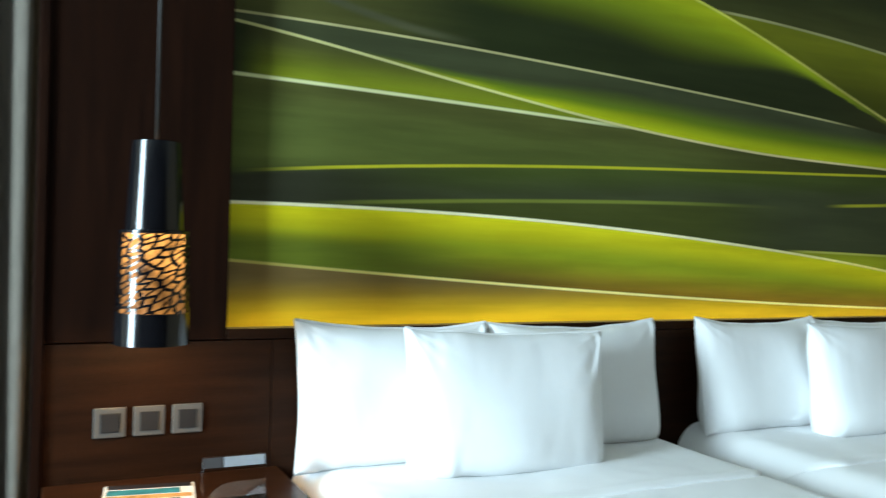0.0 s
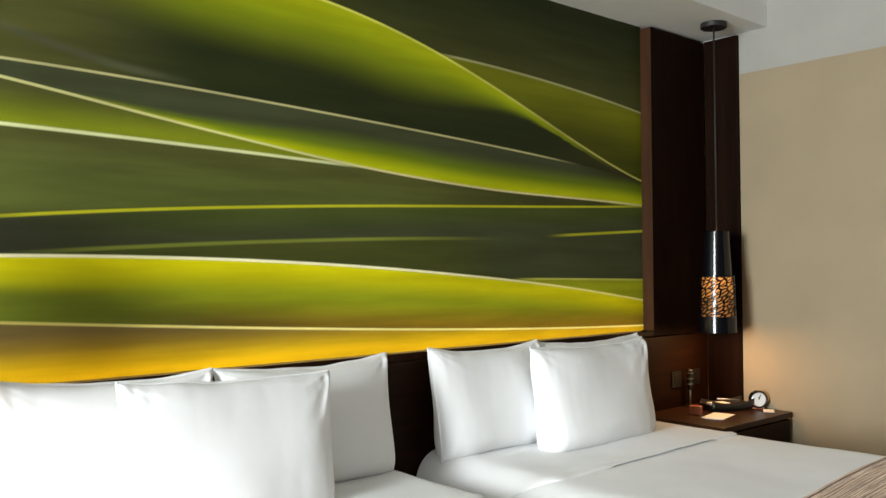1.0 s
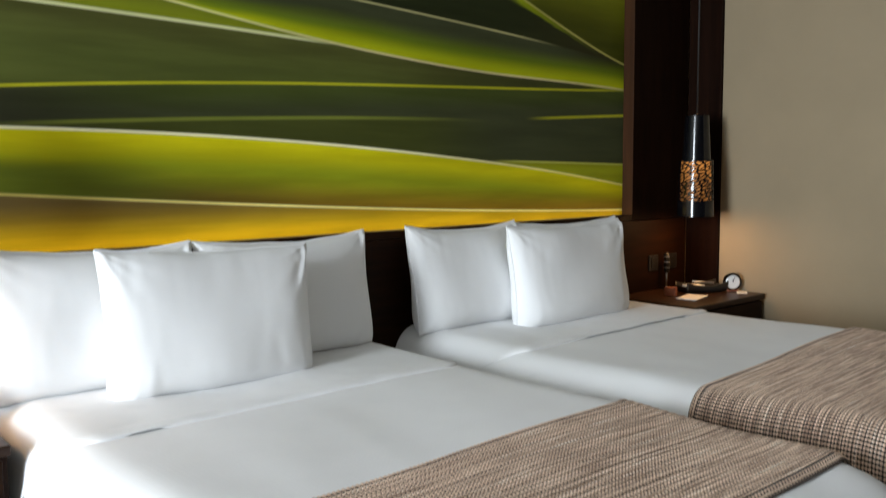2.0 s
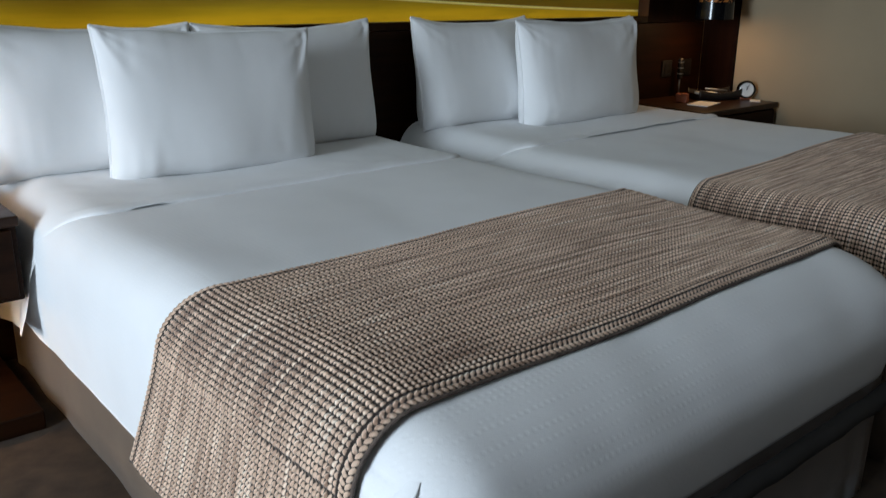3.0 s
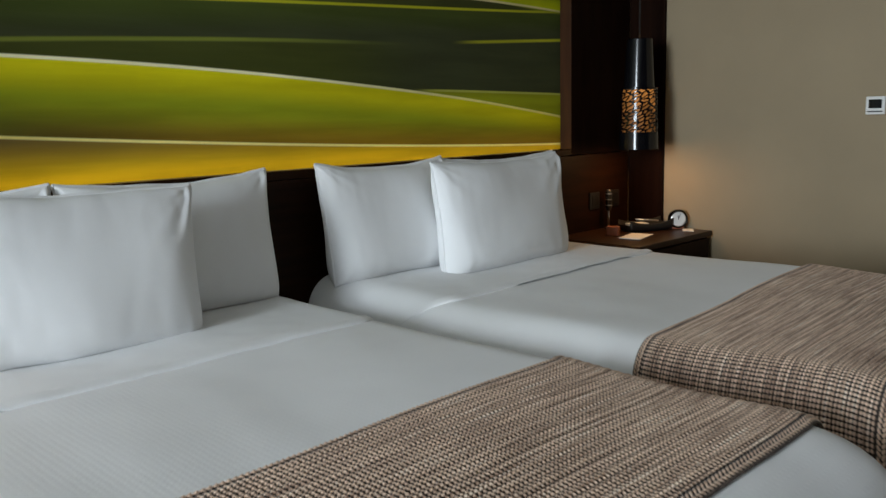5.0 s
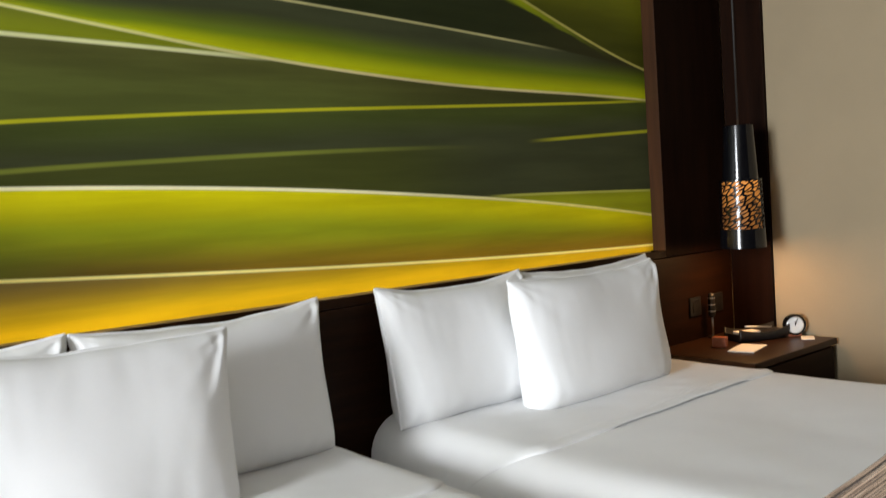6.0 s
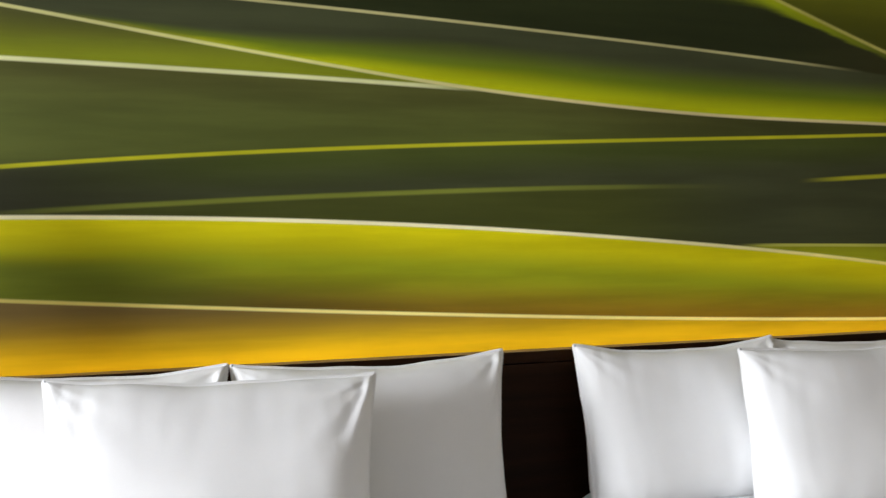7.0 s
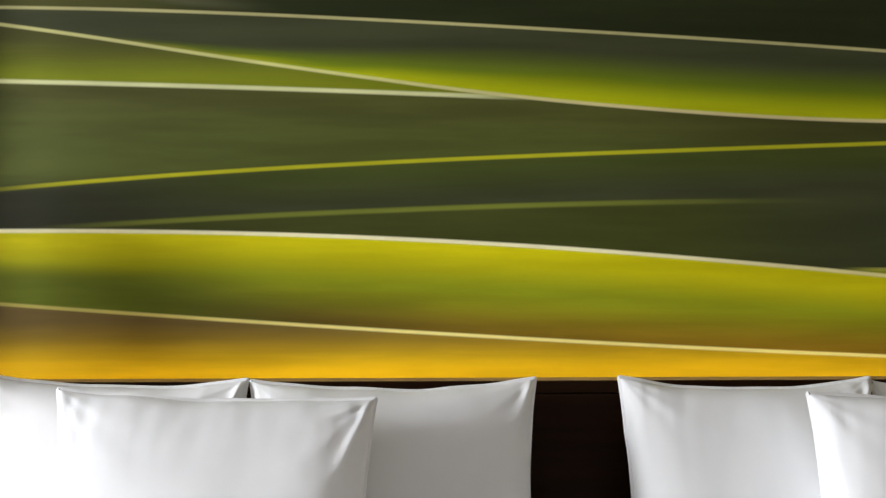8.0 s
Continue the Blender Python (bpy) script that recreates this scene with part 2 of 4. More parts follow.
    col = k.mix(line("A", 0.008), col, k.mix(span(0.5, 0.9), (0.85, 0.80, 0.50), (0.781, 0.680, 0.198)))
    # lowest leaf under B
    lb = k.mix(k.smooth(z, 0.16, 0.02), k.mix(span(0.3, 0.8), (0.155, 0.108, 0.036), (0.403, 0.223, 0.012)), GOLD)
    col = k.mix(below("B"), col, lb)
    col = k.mix(line("B", 0.007), col, k.mix(span(0.0, 0.4), (0.43, 0.37, 0.09), (0.92, 0.82, 0.30)))
    # blurred streaks of the print
    st = k.smooth(grain, 0.30, 0.72, 1.0, 1.36)
    mul = m.node_tree.nodes.new("ShaderNodeVectorMath")
    mul.operation = "SCALE"
    m.node_tree.links.new(col, mul.inputs[0])
    m.node_tree.links.new(st, mul.inputs[3])
    m.node_tree.links.new(mul.outputs[0], b.inputs["Base Color"])
    return m


M["mural"] = mural_material()


def throw_material():
    """Woven yarn: light ridges, gaps of dark yarn with shade painted in, streaks along the length."""
    m = bpy.data.materials.new("woven_taupe_yarn")
    m.use_nodes = True
    b = m.node_tree.nodes["Principled BSDF"]
    b.inputs["Roughness"].default_value = 0.9
    b.inputs["Sheen Weight"].default_value = 0.3
    k = Nodes(m)
    at = m.node_tree.nodes.new("ShaderNodeAttribute")
    at.attribute_name = "weave"
    sep = m.node_tree.nodes.new("ShaderNodeSeparateXYZ")
    m.node_tree.links.new(at.outputs["Vector"], sep.inputs[0])
    cx = m.node_tree.nodes.new("ShaderNodeCombineXYZ")
    k.put(cx.inputs[0], k.math("MULTIPLY", sep.outputs[0], 4.5))
    k.put(cx.inputs[1], k.math("MULTIPLY", sep.outputs[1], 120.0))
    n = m.node_tree.nodes.new("ShaderNodeTexNoise")
    n.inputs["Scale"].default_value, n.inputs["Detail"].default_value = 1.0, 4
    m.node_tree.links.new(cx.outputs[0], n.inputs["Vector"])
    c2 = m.node_tree.nodes.new("ShaderNodeCombineXYZ")
    k.put(c2.inputs[0], k.math("MULTIPLY", sep.outputs[0], 140.0))
    k.put(c2.inputs[1], k.math("MULTIPLY", sep.outputs[1], 140.0))
    n2 = m.node_tree.nodes.new("ShaderNodeTexNoise")
    n2.inputs["Scale"].default_value = 1.0
    m.node_tree.links.new(c2.outputs[0], n2.inputs["Vector"])
    def wave(v, period, shift=0.0):
        return k.math("ABSOLUTE", k.math("SINE", k.math("ADD", k.math("MULTIPLY", v, math.pi / period), shift)))
    l, w = sep.outputs[0], sep.outputs[1]
    h = k.math("ADD", k.math("MULTIPLY", wave(l, 0.0118), 0.56), k.math("MULTIPLY", wave(w, 0.0088), 0.44))
    row = k.math("MULTIPLY", k.math("FLOOR", k.math("DIVIDE", sep.outputs[2], 0.010)), math.pi)
    slant = k.math("MULTIPLY", k.math("COSINE", row), k.math("MULTIPLY", sep.outputs[2], 0.8))
    two = wave(k.math("ADD", l, slant), 0.0118)
    in_hem = k.smooth(sep.outputs[2], 0.0195, 0.0205)
    h = k.math("ADD", k.math("MULTIPLY", h, in_hem), k.math("MULTIPLY", k.math("MULTIPLY_ADD", two, 0.55, k.math("MULTIPLY", wave(sep.outputs[2], 0.010), 0.5)), k.math("SUBTRACT", 1.0, in_hem)))
    h = k.math("SUBTRACT", h, k.math("MULTIPLY", k.smooth(wave(w, 0.0264), 0.42, 0.0), k.math("MULTIPLY", in_hem, 0.13)))
    h = k.math("SUBTRACT", h, k.smooth(k.math("ABSOLUTE", k.math("SUBTRACT", sep.outputs[2], 0.0212)), 0.003, 0.0008, 0.0, 0.36))
    base = k.mix(k.smooth(n.outputs[0], 0.32, 0.62), (0.34, 0.21, 0.14), (0.80, 0.58, 0.42))
    base = k.mix(k.smooth(n.outputs[0], 0.60, 0.68), base, (0.93, 0.79, 0.64))
    base = k.mix(k.smooth(n2.outputs[0], 0.55, 0.8), base, (0.68, 0.56, 0.44))
    n3 = k.math("ADD", h, k.math("MULTIPLY", k.math("SUBTRACT", n2.outputs[0], 0.5), 0.35))
    # low spots of the weave go near black: painted shade over dark yarn
    col = k.mix(k.smooth(n3, 0.43, 0.77), (0.022, 0.013, 0.009), base)
    m.node_tree.links.new(col, b.inputs["Base Color"])
    return m


M["throw"] = throw_material()

# ---- building helpers ----


def mesh_from(name, bm):
    me = bpy.data.meshes.new(name)
    bm.to_mesh(me)
    bm.free()
    return me


def smooth_all(bm):
    for f in bm.faces:
        f.smooth = True
    return bm


def box(x0, x1, y0, y1, z0, z1, bevel=0.0, seg=2):
    bm = bmesh.new()
    bmesh.ops.create_cube(bm, size=1)
    bmesh.ops.scale(bm, vec=(x1 - x0, y1 - y0, z1 - z0), verts=bm.verts)
    bmesh.ops.translate(bm, vec=((x0 + x1) / 2, (y0 + y1) / 2, (z0 + z1) / 2), verts=bm.verts)
    if bevel:
        bmesh.ops.bevel(bm, geom=bm.edges[:], offset=bevel, segments=seg, affect="EDGES", profile=0.5)
    return bm


def lathe(profile, seg=40, closed=True):
    """Turn (radius, height) pairs round z."""
    bm = bmesh.new()
    rings = []
    for r, h in profile:
        rings.append([bm.verts.new((r * math.cos(2 * math.pi * i / seg), r * math.sin(2 * math.pi * i / seg), h)) for i in range(seg)])
    for a, c in zip(rings, rings[1:]):
        for i in range(seg):
            f = bm.faces.new((a[i], a[(i + 1) % seg], c[(i + 1) % seg], c[i]))
            f.smooth = True
    if closed:
        bm.faces.new(rings[0][::-1])
        bm.faces.new(rings[-1])
    bmesh.ops.recalc_face_normals(bm, faces=bm.faces[:])
    for e in bm.edges:
        e.smooth = e.is_boundary or e.calc_face_angle(0.0) < 0.5
    return bm


def tube(points, r, seg=10):
    bm = bmesh.new()
    pts = [Vector(p) for p in points]
    rings = []
    for i, p in enumerate(pts):
        d = (pts[min(i + 1, len(pts) - 1)] - pts[max(i - 1, 0)]).normalized()
        q = d.to_track_quat("Z", "Y").to_matrix()
        rings.append([bm.verts.new(p + q @ Vector((r * math.cos(2 * math.pi * j / seg), r * math.sin(2 * math.pi * j / seg), 0))) for j in range(seg)])
    for a, c in zip(rings, rings[1:]):
        for j in range(seg):
            bm.faces.new((a[j], a[(j + 1) % seg], c[(j + 1) % seg], c[j])).smooth = True
    bm.faces.new(rings[0][::-1])
    bm.faces.new(rings[-1])
    return bm


def moved(bm, m):
    bmesh.ops.transform(bm, matrix=m, verts=bm.verts)
    return bm


def thing(name, m, label, category, group="", kind=""):
    ob = new(name)
    ob.matrix_world = m
    return tagged(ob, label, category, group, kind)


def part(name, bm, material, parent, label=""):
    ob = new(name, bm if isinstance(bm, bpy.types.Mesh) else mesh_from(name, bm))
    ob.data.materials.append(material)
    ob.parent = parent
    return tagged(ob, label)


def single(name, bm, material, label, category, kind="", m=None, group=""):
    ob = new(name, mesh_from(name, bm))
    ob.data.materials.append(material)
    if m is not None:
        ob.matrix_world = m
    return tagged(ob, label, category, group, kind)


# ---- the room ----
S = "structure"
single("floor", box(LX - 0.2, XR + 0.2, BY - 0.2, 0.2, -0.1, 0.0), M["carpet"], "brown short-pile carpet with a faint mottled pattern", "floor", S)
single("ceiling", box(LX - 0.2, XR + 0.2, BY - 0.2, -0.45, ZC, ZC + 0.12), M["white"], "plain white painted ceiling of the room", "ceiling", S)
single("ceiling_strip", box(LX - 0.2, XR + 0.2, -0.448, 0.2, ZS, ZC + 0.12), M["white"], "lowered white ceiling strip above the headboard wall", "ceiling", S)
single("wall_headboard", box(LX - 0.2, XR + 0.2, 0.012, 0.2, 0, ZS), M["beige"], "beige wall behind the beds and panelling", "wall", S)
single("wall_right", box(XR, XR + 0.2, BY, 0.01, 0, 2.43), M["beige"], "beige textured wallpaper wall beside the beds", "wall", S)
single("frieze", box(XR + 0.004, XR + 0.2, BY, 0.01, 2.43, ZC), mat("cream_paint", (0.34, 0.325, 0.29), 0.8, var=0.04, bump=0.05), "white painted band above the beige wallpaper", "wall", S)
single("wall_back", box(LX - 0.2, XR + 0.2, BY - 0.2, BY, 0, ZC), M["wood"], "plain dark wood panelled wall closing the room", "wall", S)
for nm, y0, y1, z0, z1 in (("wall_window", BY, WY0, 0, ZC), ("wall_window_end", WY1, 0.01, 0, ZC), ("wall_window_sill", WY0, WY1, 0, WZ0), ("wall_window_head", WY0, WY1, WZ1, ZC)):
    single(nm, box(LX - 0.2, LX, y0, y1, z0, z1), M["beige"], "beige wall round the daylight window", "wall", S)

win = thing("window_1", pose(LX - 0.1, (WY0 + WY1) / 2, (WZ0 + WZ1) / 2), "tall daylight window in a white frame", "window", kind=S)
hw, hh = (WY1 - WY0) / 2, (WZ1 - WZ0) / 2
for y0, y1, z0, z1 in ((-hw, -hw + 0.05, -hh, hh), (hw - 0.05, hw, -hh, hh), (-0.025, 0.025, -hh + 0.05, hh - 0.05), (-hw + 0.05, hw - 0.05, -hh, -hh + 0.05), (-hw + 0.05, hw - 0.05, hh - 0.05, hh)):
    part("window_frame", box(-0.03, 0.03, y0, y1, z0, z1, 0.004), M["white"], win)

# mural and panelling
mural = single("mural", box(0, W, -0.004, 0.012, 0, ZS - ZB), M["mural"], "wide mural print of blurred green and yellow leaves", "mural", "", pose(0, 0, ZB))
pan = thing("wall_panelling", pose(0, 0, 0), "dark brown wood veneer panelling behind the beds", "panelling", kind=S)
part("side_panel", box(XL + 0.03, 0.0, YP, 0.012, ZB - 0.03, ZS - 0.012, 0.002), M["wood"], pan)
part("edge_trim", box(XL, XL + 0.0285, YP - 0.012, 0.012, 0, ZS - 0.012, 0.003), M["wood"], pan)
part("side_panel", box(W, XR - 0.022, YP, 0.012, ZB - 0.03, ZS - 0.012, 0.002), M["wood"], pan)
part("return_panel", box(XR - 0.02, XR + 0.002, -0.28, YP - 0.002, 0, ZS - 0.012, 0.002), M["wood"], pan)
part("headboard_panel", box(XL + 0.03, 0.14, YP, 0.012, 0, ZB - 0.034, 0.002), M["wood_h"], pan)
part("headboard_panel", box(0.143, 3.257, YP, 0.012, 0, ZB - 0.034, 0.002), M["wood_h"], pan)
part("headboard_panel", box(3.26, XR - 0.022, YP, 0.012, 0, ZB - 0.034, 0.002), M["wood_h"], pan)
part("ledge", box(0.002, W - 0.002, YP, YP + 0.010, ZB - 0.031, ZB, 0.002), M["wood_h"], pan)
part("ledge_bottom", box(0.002, W - 0.002, YP + 0.011, 0.010, ZB - 0.031, ZB - 0.022), M["wood_h"], pan)
# brown veneer raised well above the panels to paint in the strip's light
M["edge"] = mat("lit_wood_edge", (0.046, 0.017, 0.0055), 0.5, var=0.3, scale=5, stretch=(6, 6, 0.5), bump=0.05, fine=60, spec=0.2)
part("reveal", box(W - 0.004, W - 0.0005, YP + 0.001, -0.005, ZB, ZS - 0.013, 0.0005), M["edge"], pan, "brown wood edge beside the mural, strip glow put into its colour")
single("light_strip", box(0.01, W - 0.01, YP + 0.018, YP + 0.028, ZB - 0.0215, ZB - 0.016), M["strip"], "glowing yellow light strip behind the headboard ledge", "light strip")

def curtain(x0, x1, y):
    c = thing("curtain", pose(0, 0, 0), "beige floor-length curtain hanging in soft folds", "curtain")
    bm = bmesh.new()
    n = 90
    rows = []
    for z in (0.02, 0.7, 1.4, 2.1, ZS - 0.03):
        rows.append([bm.verts.new((x0 + (x1 - x0) * i / n, y + 0.03 * math.sin(i * 0.62 + 0.2 * z) + 0.012 * math.sin(i * 0.23 + z), z)) for i in range(n + 1)])
    for p, q in zip(rows, rows[1:]):
        for i in range(n):
            bm.faces.new((p[i], p[i + 1], q[i + 1], q[i])).smooth = True
    bmesh.ops.solidify(bm, geom=bm.faces[:], thickness=0.003)
    part("drape", bm, mat("beige_curtain_cloth", (0.20, 0.175, 0.14), 0.9, var=0.1, bump=0.2, fine=300), c)
    part("rail", box(x0, x1, y - 0.012, y + 0.012, ZS - 0.029, ZS - 0.002, 0.002), M["white"], c)
    return c


curtain(-1.45, XL - 0.015, -0.06)

# ---- beds ----
BX0, BX1 = 0.20, 1.615    # first bed
BYH, BYF = -0.07, -2.19  # head and foot
ZT = 0.612
STEP = 1.555


def rounded(x0, x1, y0, y1, z0, z1, r, n):
    """A subdivided box with round edges, as vertex and face lists."""
    bm = bmesh.new()
    bmesh.ops.create_cube(bm, size=2)
    bmesh.ops.subdivide_edges(bm, edges=bm.edges[:], cuts=n, use_grid_fill=True)
    c = Vector(((x0 + x1) / 2, (y0 + y1) / 2, (z0 + z1) / 2))
    h = Vector(((x1 - x0) / 2, (y1 - y0) / 2, (z1 - z0) / 2))
    for v in bm.verts:
        # finer steps near the edges
        q = Vector([math.copysign(1 - (1 - abs(a)) ** 1.5, a) * b for a, b in zip(v.co, h)])
        core = Vector([max(-b + r, min(b - r, a)) for a, b in zip(q, h)])
        d = q - core
        v.co = c + core + (d.normalized() * r if d.length > 1e-6 else d)
    return bm


def wob(x, y, z, s, seed):
    return noise.noise(Vector((x * s + seed, y * s + seed * 0.37, z * s)))


def foot_drop(y):
    """How far the bedding has curved down towards the foot."""
    t = min(1.0, max(0.0, (-1.95 - y) / 0.25))
    return 0.09 * (1 - math.sqrt(1 - t * t))


def duvet_mesh():
    bm = rounded(BX0, BX1, BYF, BYH, -0.40, ZT, 0.12, 44)
    dead = []
    for v in bm.verts:
        x, y, z = v.co
        foot = max(0.0, min(1.0, (-y - 2.0) / 0.15))
        hem = 0.21 + 0.14 * foot
        if z < hem - 0.07:
            dead.append(v)
            continue
        side = max(0.0, min(1.0, (0.56 - z) / 0.2))
        out = 0.012 * math.sin(math.pi * min(1, max(0, (z - hem) / 0.4)))
        cx = (BX0 + BX1) / 2
        v.co.x += math.copysign(out * side, x - cx) * (1 - foot)
        v.co.y -= 0.022 * foot * math.sin(math.pi * min(1, max(0, (z - hem + 0.02) / 0.36)))
        tuck = max(0.0, min(1.0, (-y - 1.85) / 0.34)) ** 2 * (0.3 + 0.7 * side)
        v.co.x -= math.copysign(0.045 * tuck * min(1, abs(x - cx) / 0.7) ** 3, x - cx)
        d = 0.010 * wob(x, y, z, 2.3, 3.1) + 0.003 * wob(x, y, z, 9, 1.7)
        v.co.z += d if z > 0.55 else 0.0
        v.co.z -= foot_drop(y) * max(0.0, min(1.0, (z - 0.40) / 0.2))
        if z < 0.55:
            v.co.x += 0.006 * wob(x, y, z * 0.4, 7, 8.2) * math.copysign(1, x - cx)
        if v.co.z < hem:
            v.co.z = hem
    bmesh.ops.delete(bm, geom=dead, context="VERTS")
    return smooth_all(bm)


def sheet_mesh(gap0, gap1):
    """The turned-down top of the bedding, hanging a little loose at the sides."""
    bm = bmesh.new()
    nx, ny = 90, 60
    yf = -0.745
    cx, half = (BX0 + BX1) / 2, (BX1 - BX0) / 2
    r, drop = 0.125, 0.34
    flat = half + 0.003 - r
    total = flat + r * math.pi / 2 + drop - r
    rows = []
    inward = []
    for j in range(ny + 1):
        fy = j / ny
        row = []
        for i in range(nx + 1):
            s = (2 * i / nx - 1) * total
            a = abs(s)
            sg = 1 if s > 0 else -1
            if a < flat:
                x, z, low = a, ZT + 0.005, 0
            elif a < flat + r * math.pi / 2:
                t = (a - flat) / r
                x, z, low = flat + r * math.sin(t), ZT + 0.005 - r + r * math.cos(t), 0
            else:
                low = (a - flat - r * math.pi / 2) / (drop - r)
                x, z = flat + r + 0.014 * min(1, low * 3) + 0.04 * low ** 1.5 * fy ** 2, ZT + 0.005 - r - low * (drop - r) * (1.55 - 0.45 * fy)
            y = BYH - 0.02 + (yf - BYH + 0.02) * fy
            turn = min(1.0, max(0.0, (a - flat) / (r * math.pi / 2)))
            y += (0.19 * turn ** 1.3 + 0.02 * low) * fy
            z += (0.010 * wob(cx + sg * x, y, ZT, 2.3, 3.1) + 0.003 * wob(cx + sg * x, y, ZT, 9, 1.7) + 0.0025 * abs(wob(cx + sg * x, y, z, 11, 2.2))) * (1 if low == 0 else 0)
            z += 0.008 * math.exp(-((fy - 0.965) / 0.035) ** 2) * max(0.0, 1 - 2 * turn)
            x += 0.010 * wob(0, y, z, 9, 4.4) * low
            row.append(bm.verts.new((cx + sg * x, y, z)))
            if j == ny:
                ang = turn * math.pi / 2
                inward.append(Vector((-sg * math.sin(ang), 0, -math.cos(ang))) * max(0.0, 1 - 2.5 * low))
        rows.append(row)
    # the folded front edge turns under
    def gape(x):
        """The edge stands open a little along one stretch."""
        return max(0.0, min(1.0, (x - gap0) / 0.05, (gap1 - x) / 0.05))

    for v in rows[ny]:
        v.co.z += 0.0015 * gape(v.co.x)
    for dy, depth in ((-0.004, 0.002), (-0.006, 0.006), (-0.005, 0.012)):
        rows.append([bm.verts.new(v.co + Vector((0, dy, 0)) + d * depth * (1 - 0.65 * gape(v.co.x))) for v, d in zip(rows[ny], inward)])
    for a, c in zip(rows, rows[1:]):
        for i in range(nx):
            bm.faces.new((a[i], c[i], c[i + 1], a[i + 1]))
    return smooth_all(bm)


def throw_mesh(flare=0.13, skew=0.0):
    """A heavy woven runner laid over the foot of the bed, with real ridges."""
    nl, nw = 920, 300
    y0, y1 = -1.425, -2.038
    cx, half, r, drop = (BX0 + BX1) / 2, (BX1 - BX0) / 2 + 0.012, 0.128, 0.375
    flat = half - r
    total = flat + r * math.pi / 2 + drop - r
    s = np.linspace(-total, total, nl + 1)[:, None]
    v = np.linspace(0, 1, nw + 1)[None, :]
    a, sg = np.abs(s), np.sign(s)
    t = np.clip((a - flat) / r, 0, math.pi / 2)
    low = np.clip(a - flat - r * math.pi / 2, 0, None)
    x = np.where(a < flat, a, flat + r * np.sin(t))
    z = ZT + 0.009 - r + r * np.cos(t) - low
    nx, nz = np.sin(t), np.cos(t)
    y = y0 + (y1 - y0) * v + 0 * s
    # the runner does not lie quite straight, and flares where it hangs
    y = y + skew * s + 0.006 * np.sin(2.1 * s + 0.6) + flare * np.clip((a - flat) / (total - flat), 0, 1) ** 0.9 * (1 - 0.75 * v) + 0.003 * np.sin(9 * s)
    x = x + 0.075 * (low / drop) ** 1.2 * (1 - 0.25 * v) + 0.008 * (low / drop) * np.sin(11 * v)
    z = z + 0.006 * np.sin(3.3 * s + 5 * v) * (low == 0) + 0.0 * v - 0.02 * (low / drop) * np.sin(3.0 * v)
    z = z - np.vectorize(foot_drop)(y) * np.clip((z - 0.40) / 0.2, 0, 1)
    px, py = 0.0118, 0.0088
    l, w = s + total, v * (y0 - y1)
    row = np.floor(w / py)
    bead = np.abs(np.sin(math.pi * w / py))
    ridge = np.abs(np.sin(math.pi * (l + 0.5 * px * np.mod(row, 2) * 0.15) / px))
    hgt = ridge ** 0.75 * (0.58 + 0.42 * bead ** 0.7) * (0.56 + 0.44 * np.abs(np.sin(math.pi * w / 0.0264)) ** 0.6)
    edge = np.minimum(w, (y0 - y1) - w)
    hem = np.clip(1 - edge / 0.020, 0, 1)
    braid = np.abs(np.sin(math.pi * (l + 0.8 * edge * np.cos(math.pi * np.floor(edge / 0.010))) / 0.0118))
    hgt = np.where(edge < 0.020, 0.85 * np.abs(np.sin(math.pi * edge / 0.010)) ** 0.6 * (0.4 + 0.6 * braid) + 0.1, hgt)
    hgt = hgt * (1 - 0.9 * np.exp(-((edge - 0.0212) / 0.0018) ** 2))
    amp = 0.0085 - 0.0015 * hem
    x, z = x + nx * (hgt * amp - 0.005 * hem ** 2), z + nz * (hgt * amp - 0.005 * hem ** 2)
    co = np.stack([cx + sg * x + 0 * v, y, z + 0 * v], -1).reshape(-1, 3)
    i, j = np.meshgrid(np.arange(nl), np.arange(nw), indexing="ij")
    k = (i * (nw + 1) + j).ravel()
    faces = np.stack([k, k + 1, k + nw + 2, k + nw + 1], -1)
    me = bpy.data.meshes.new("throw")
    me.from_pydata(co.tolist(), [], faces.tolist())
    me.polygons.foreach_set("use_smooth", np.ones(len(faces), bool))
    at = me.attributes.new("weave", "FLOAT_VECTOR", "POINT")
    at.data.foreach_set("vector", np.stack([l + 0 * v, w + 0 * s, edge + 0 * s], -1).astype(np.float32).ravel())
    me.update()
    grid = co.reshape(nl + 1, nw + 1, 3)
    return me, [grid[::6, 0].tolist(), grid[::6, nw].tolist(), grid[0, ::6].tolist(), grid[nl, ::6].tolist()]


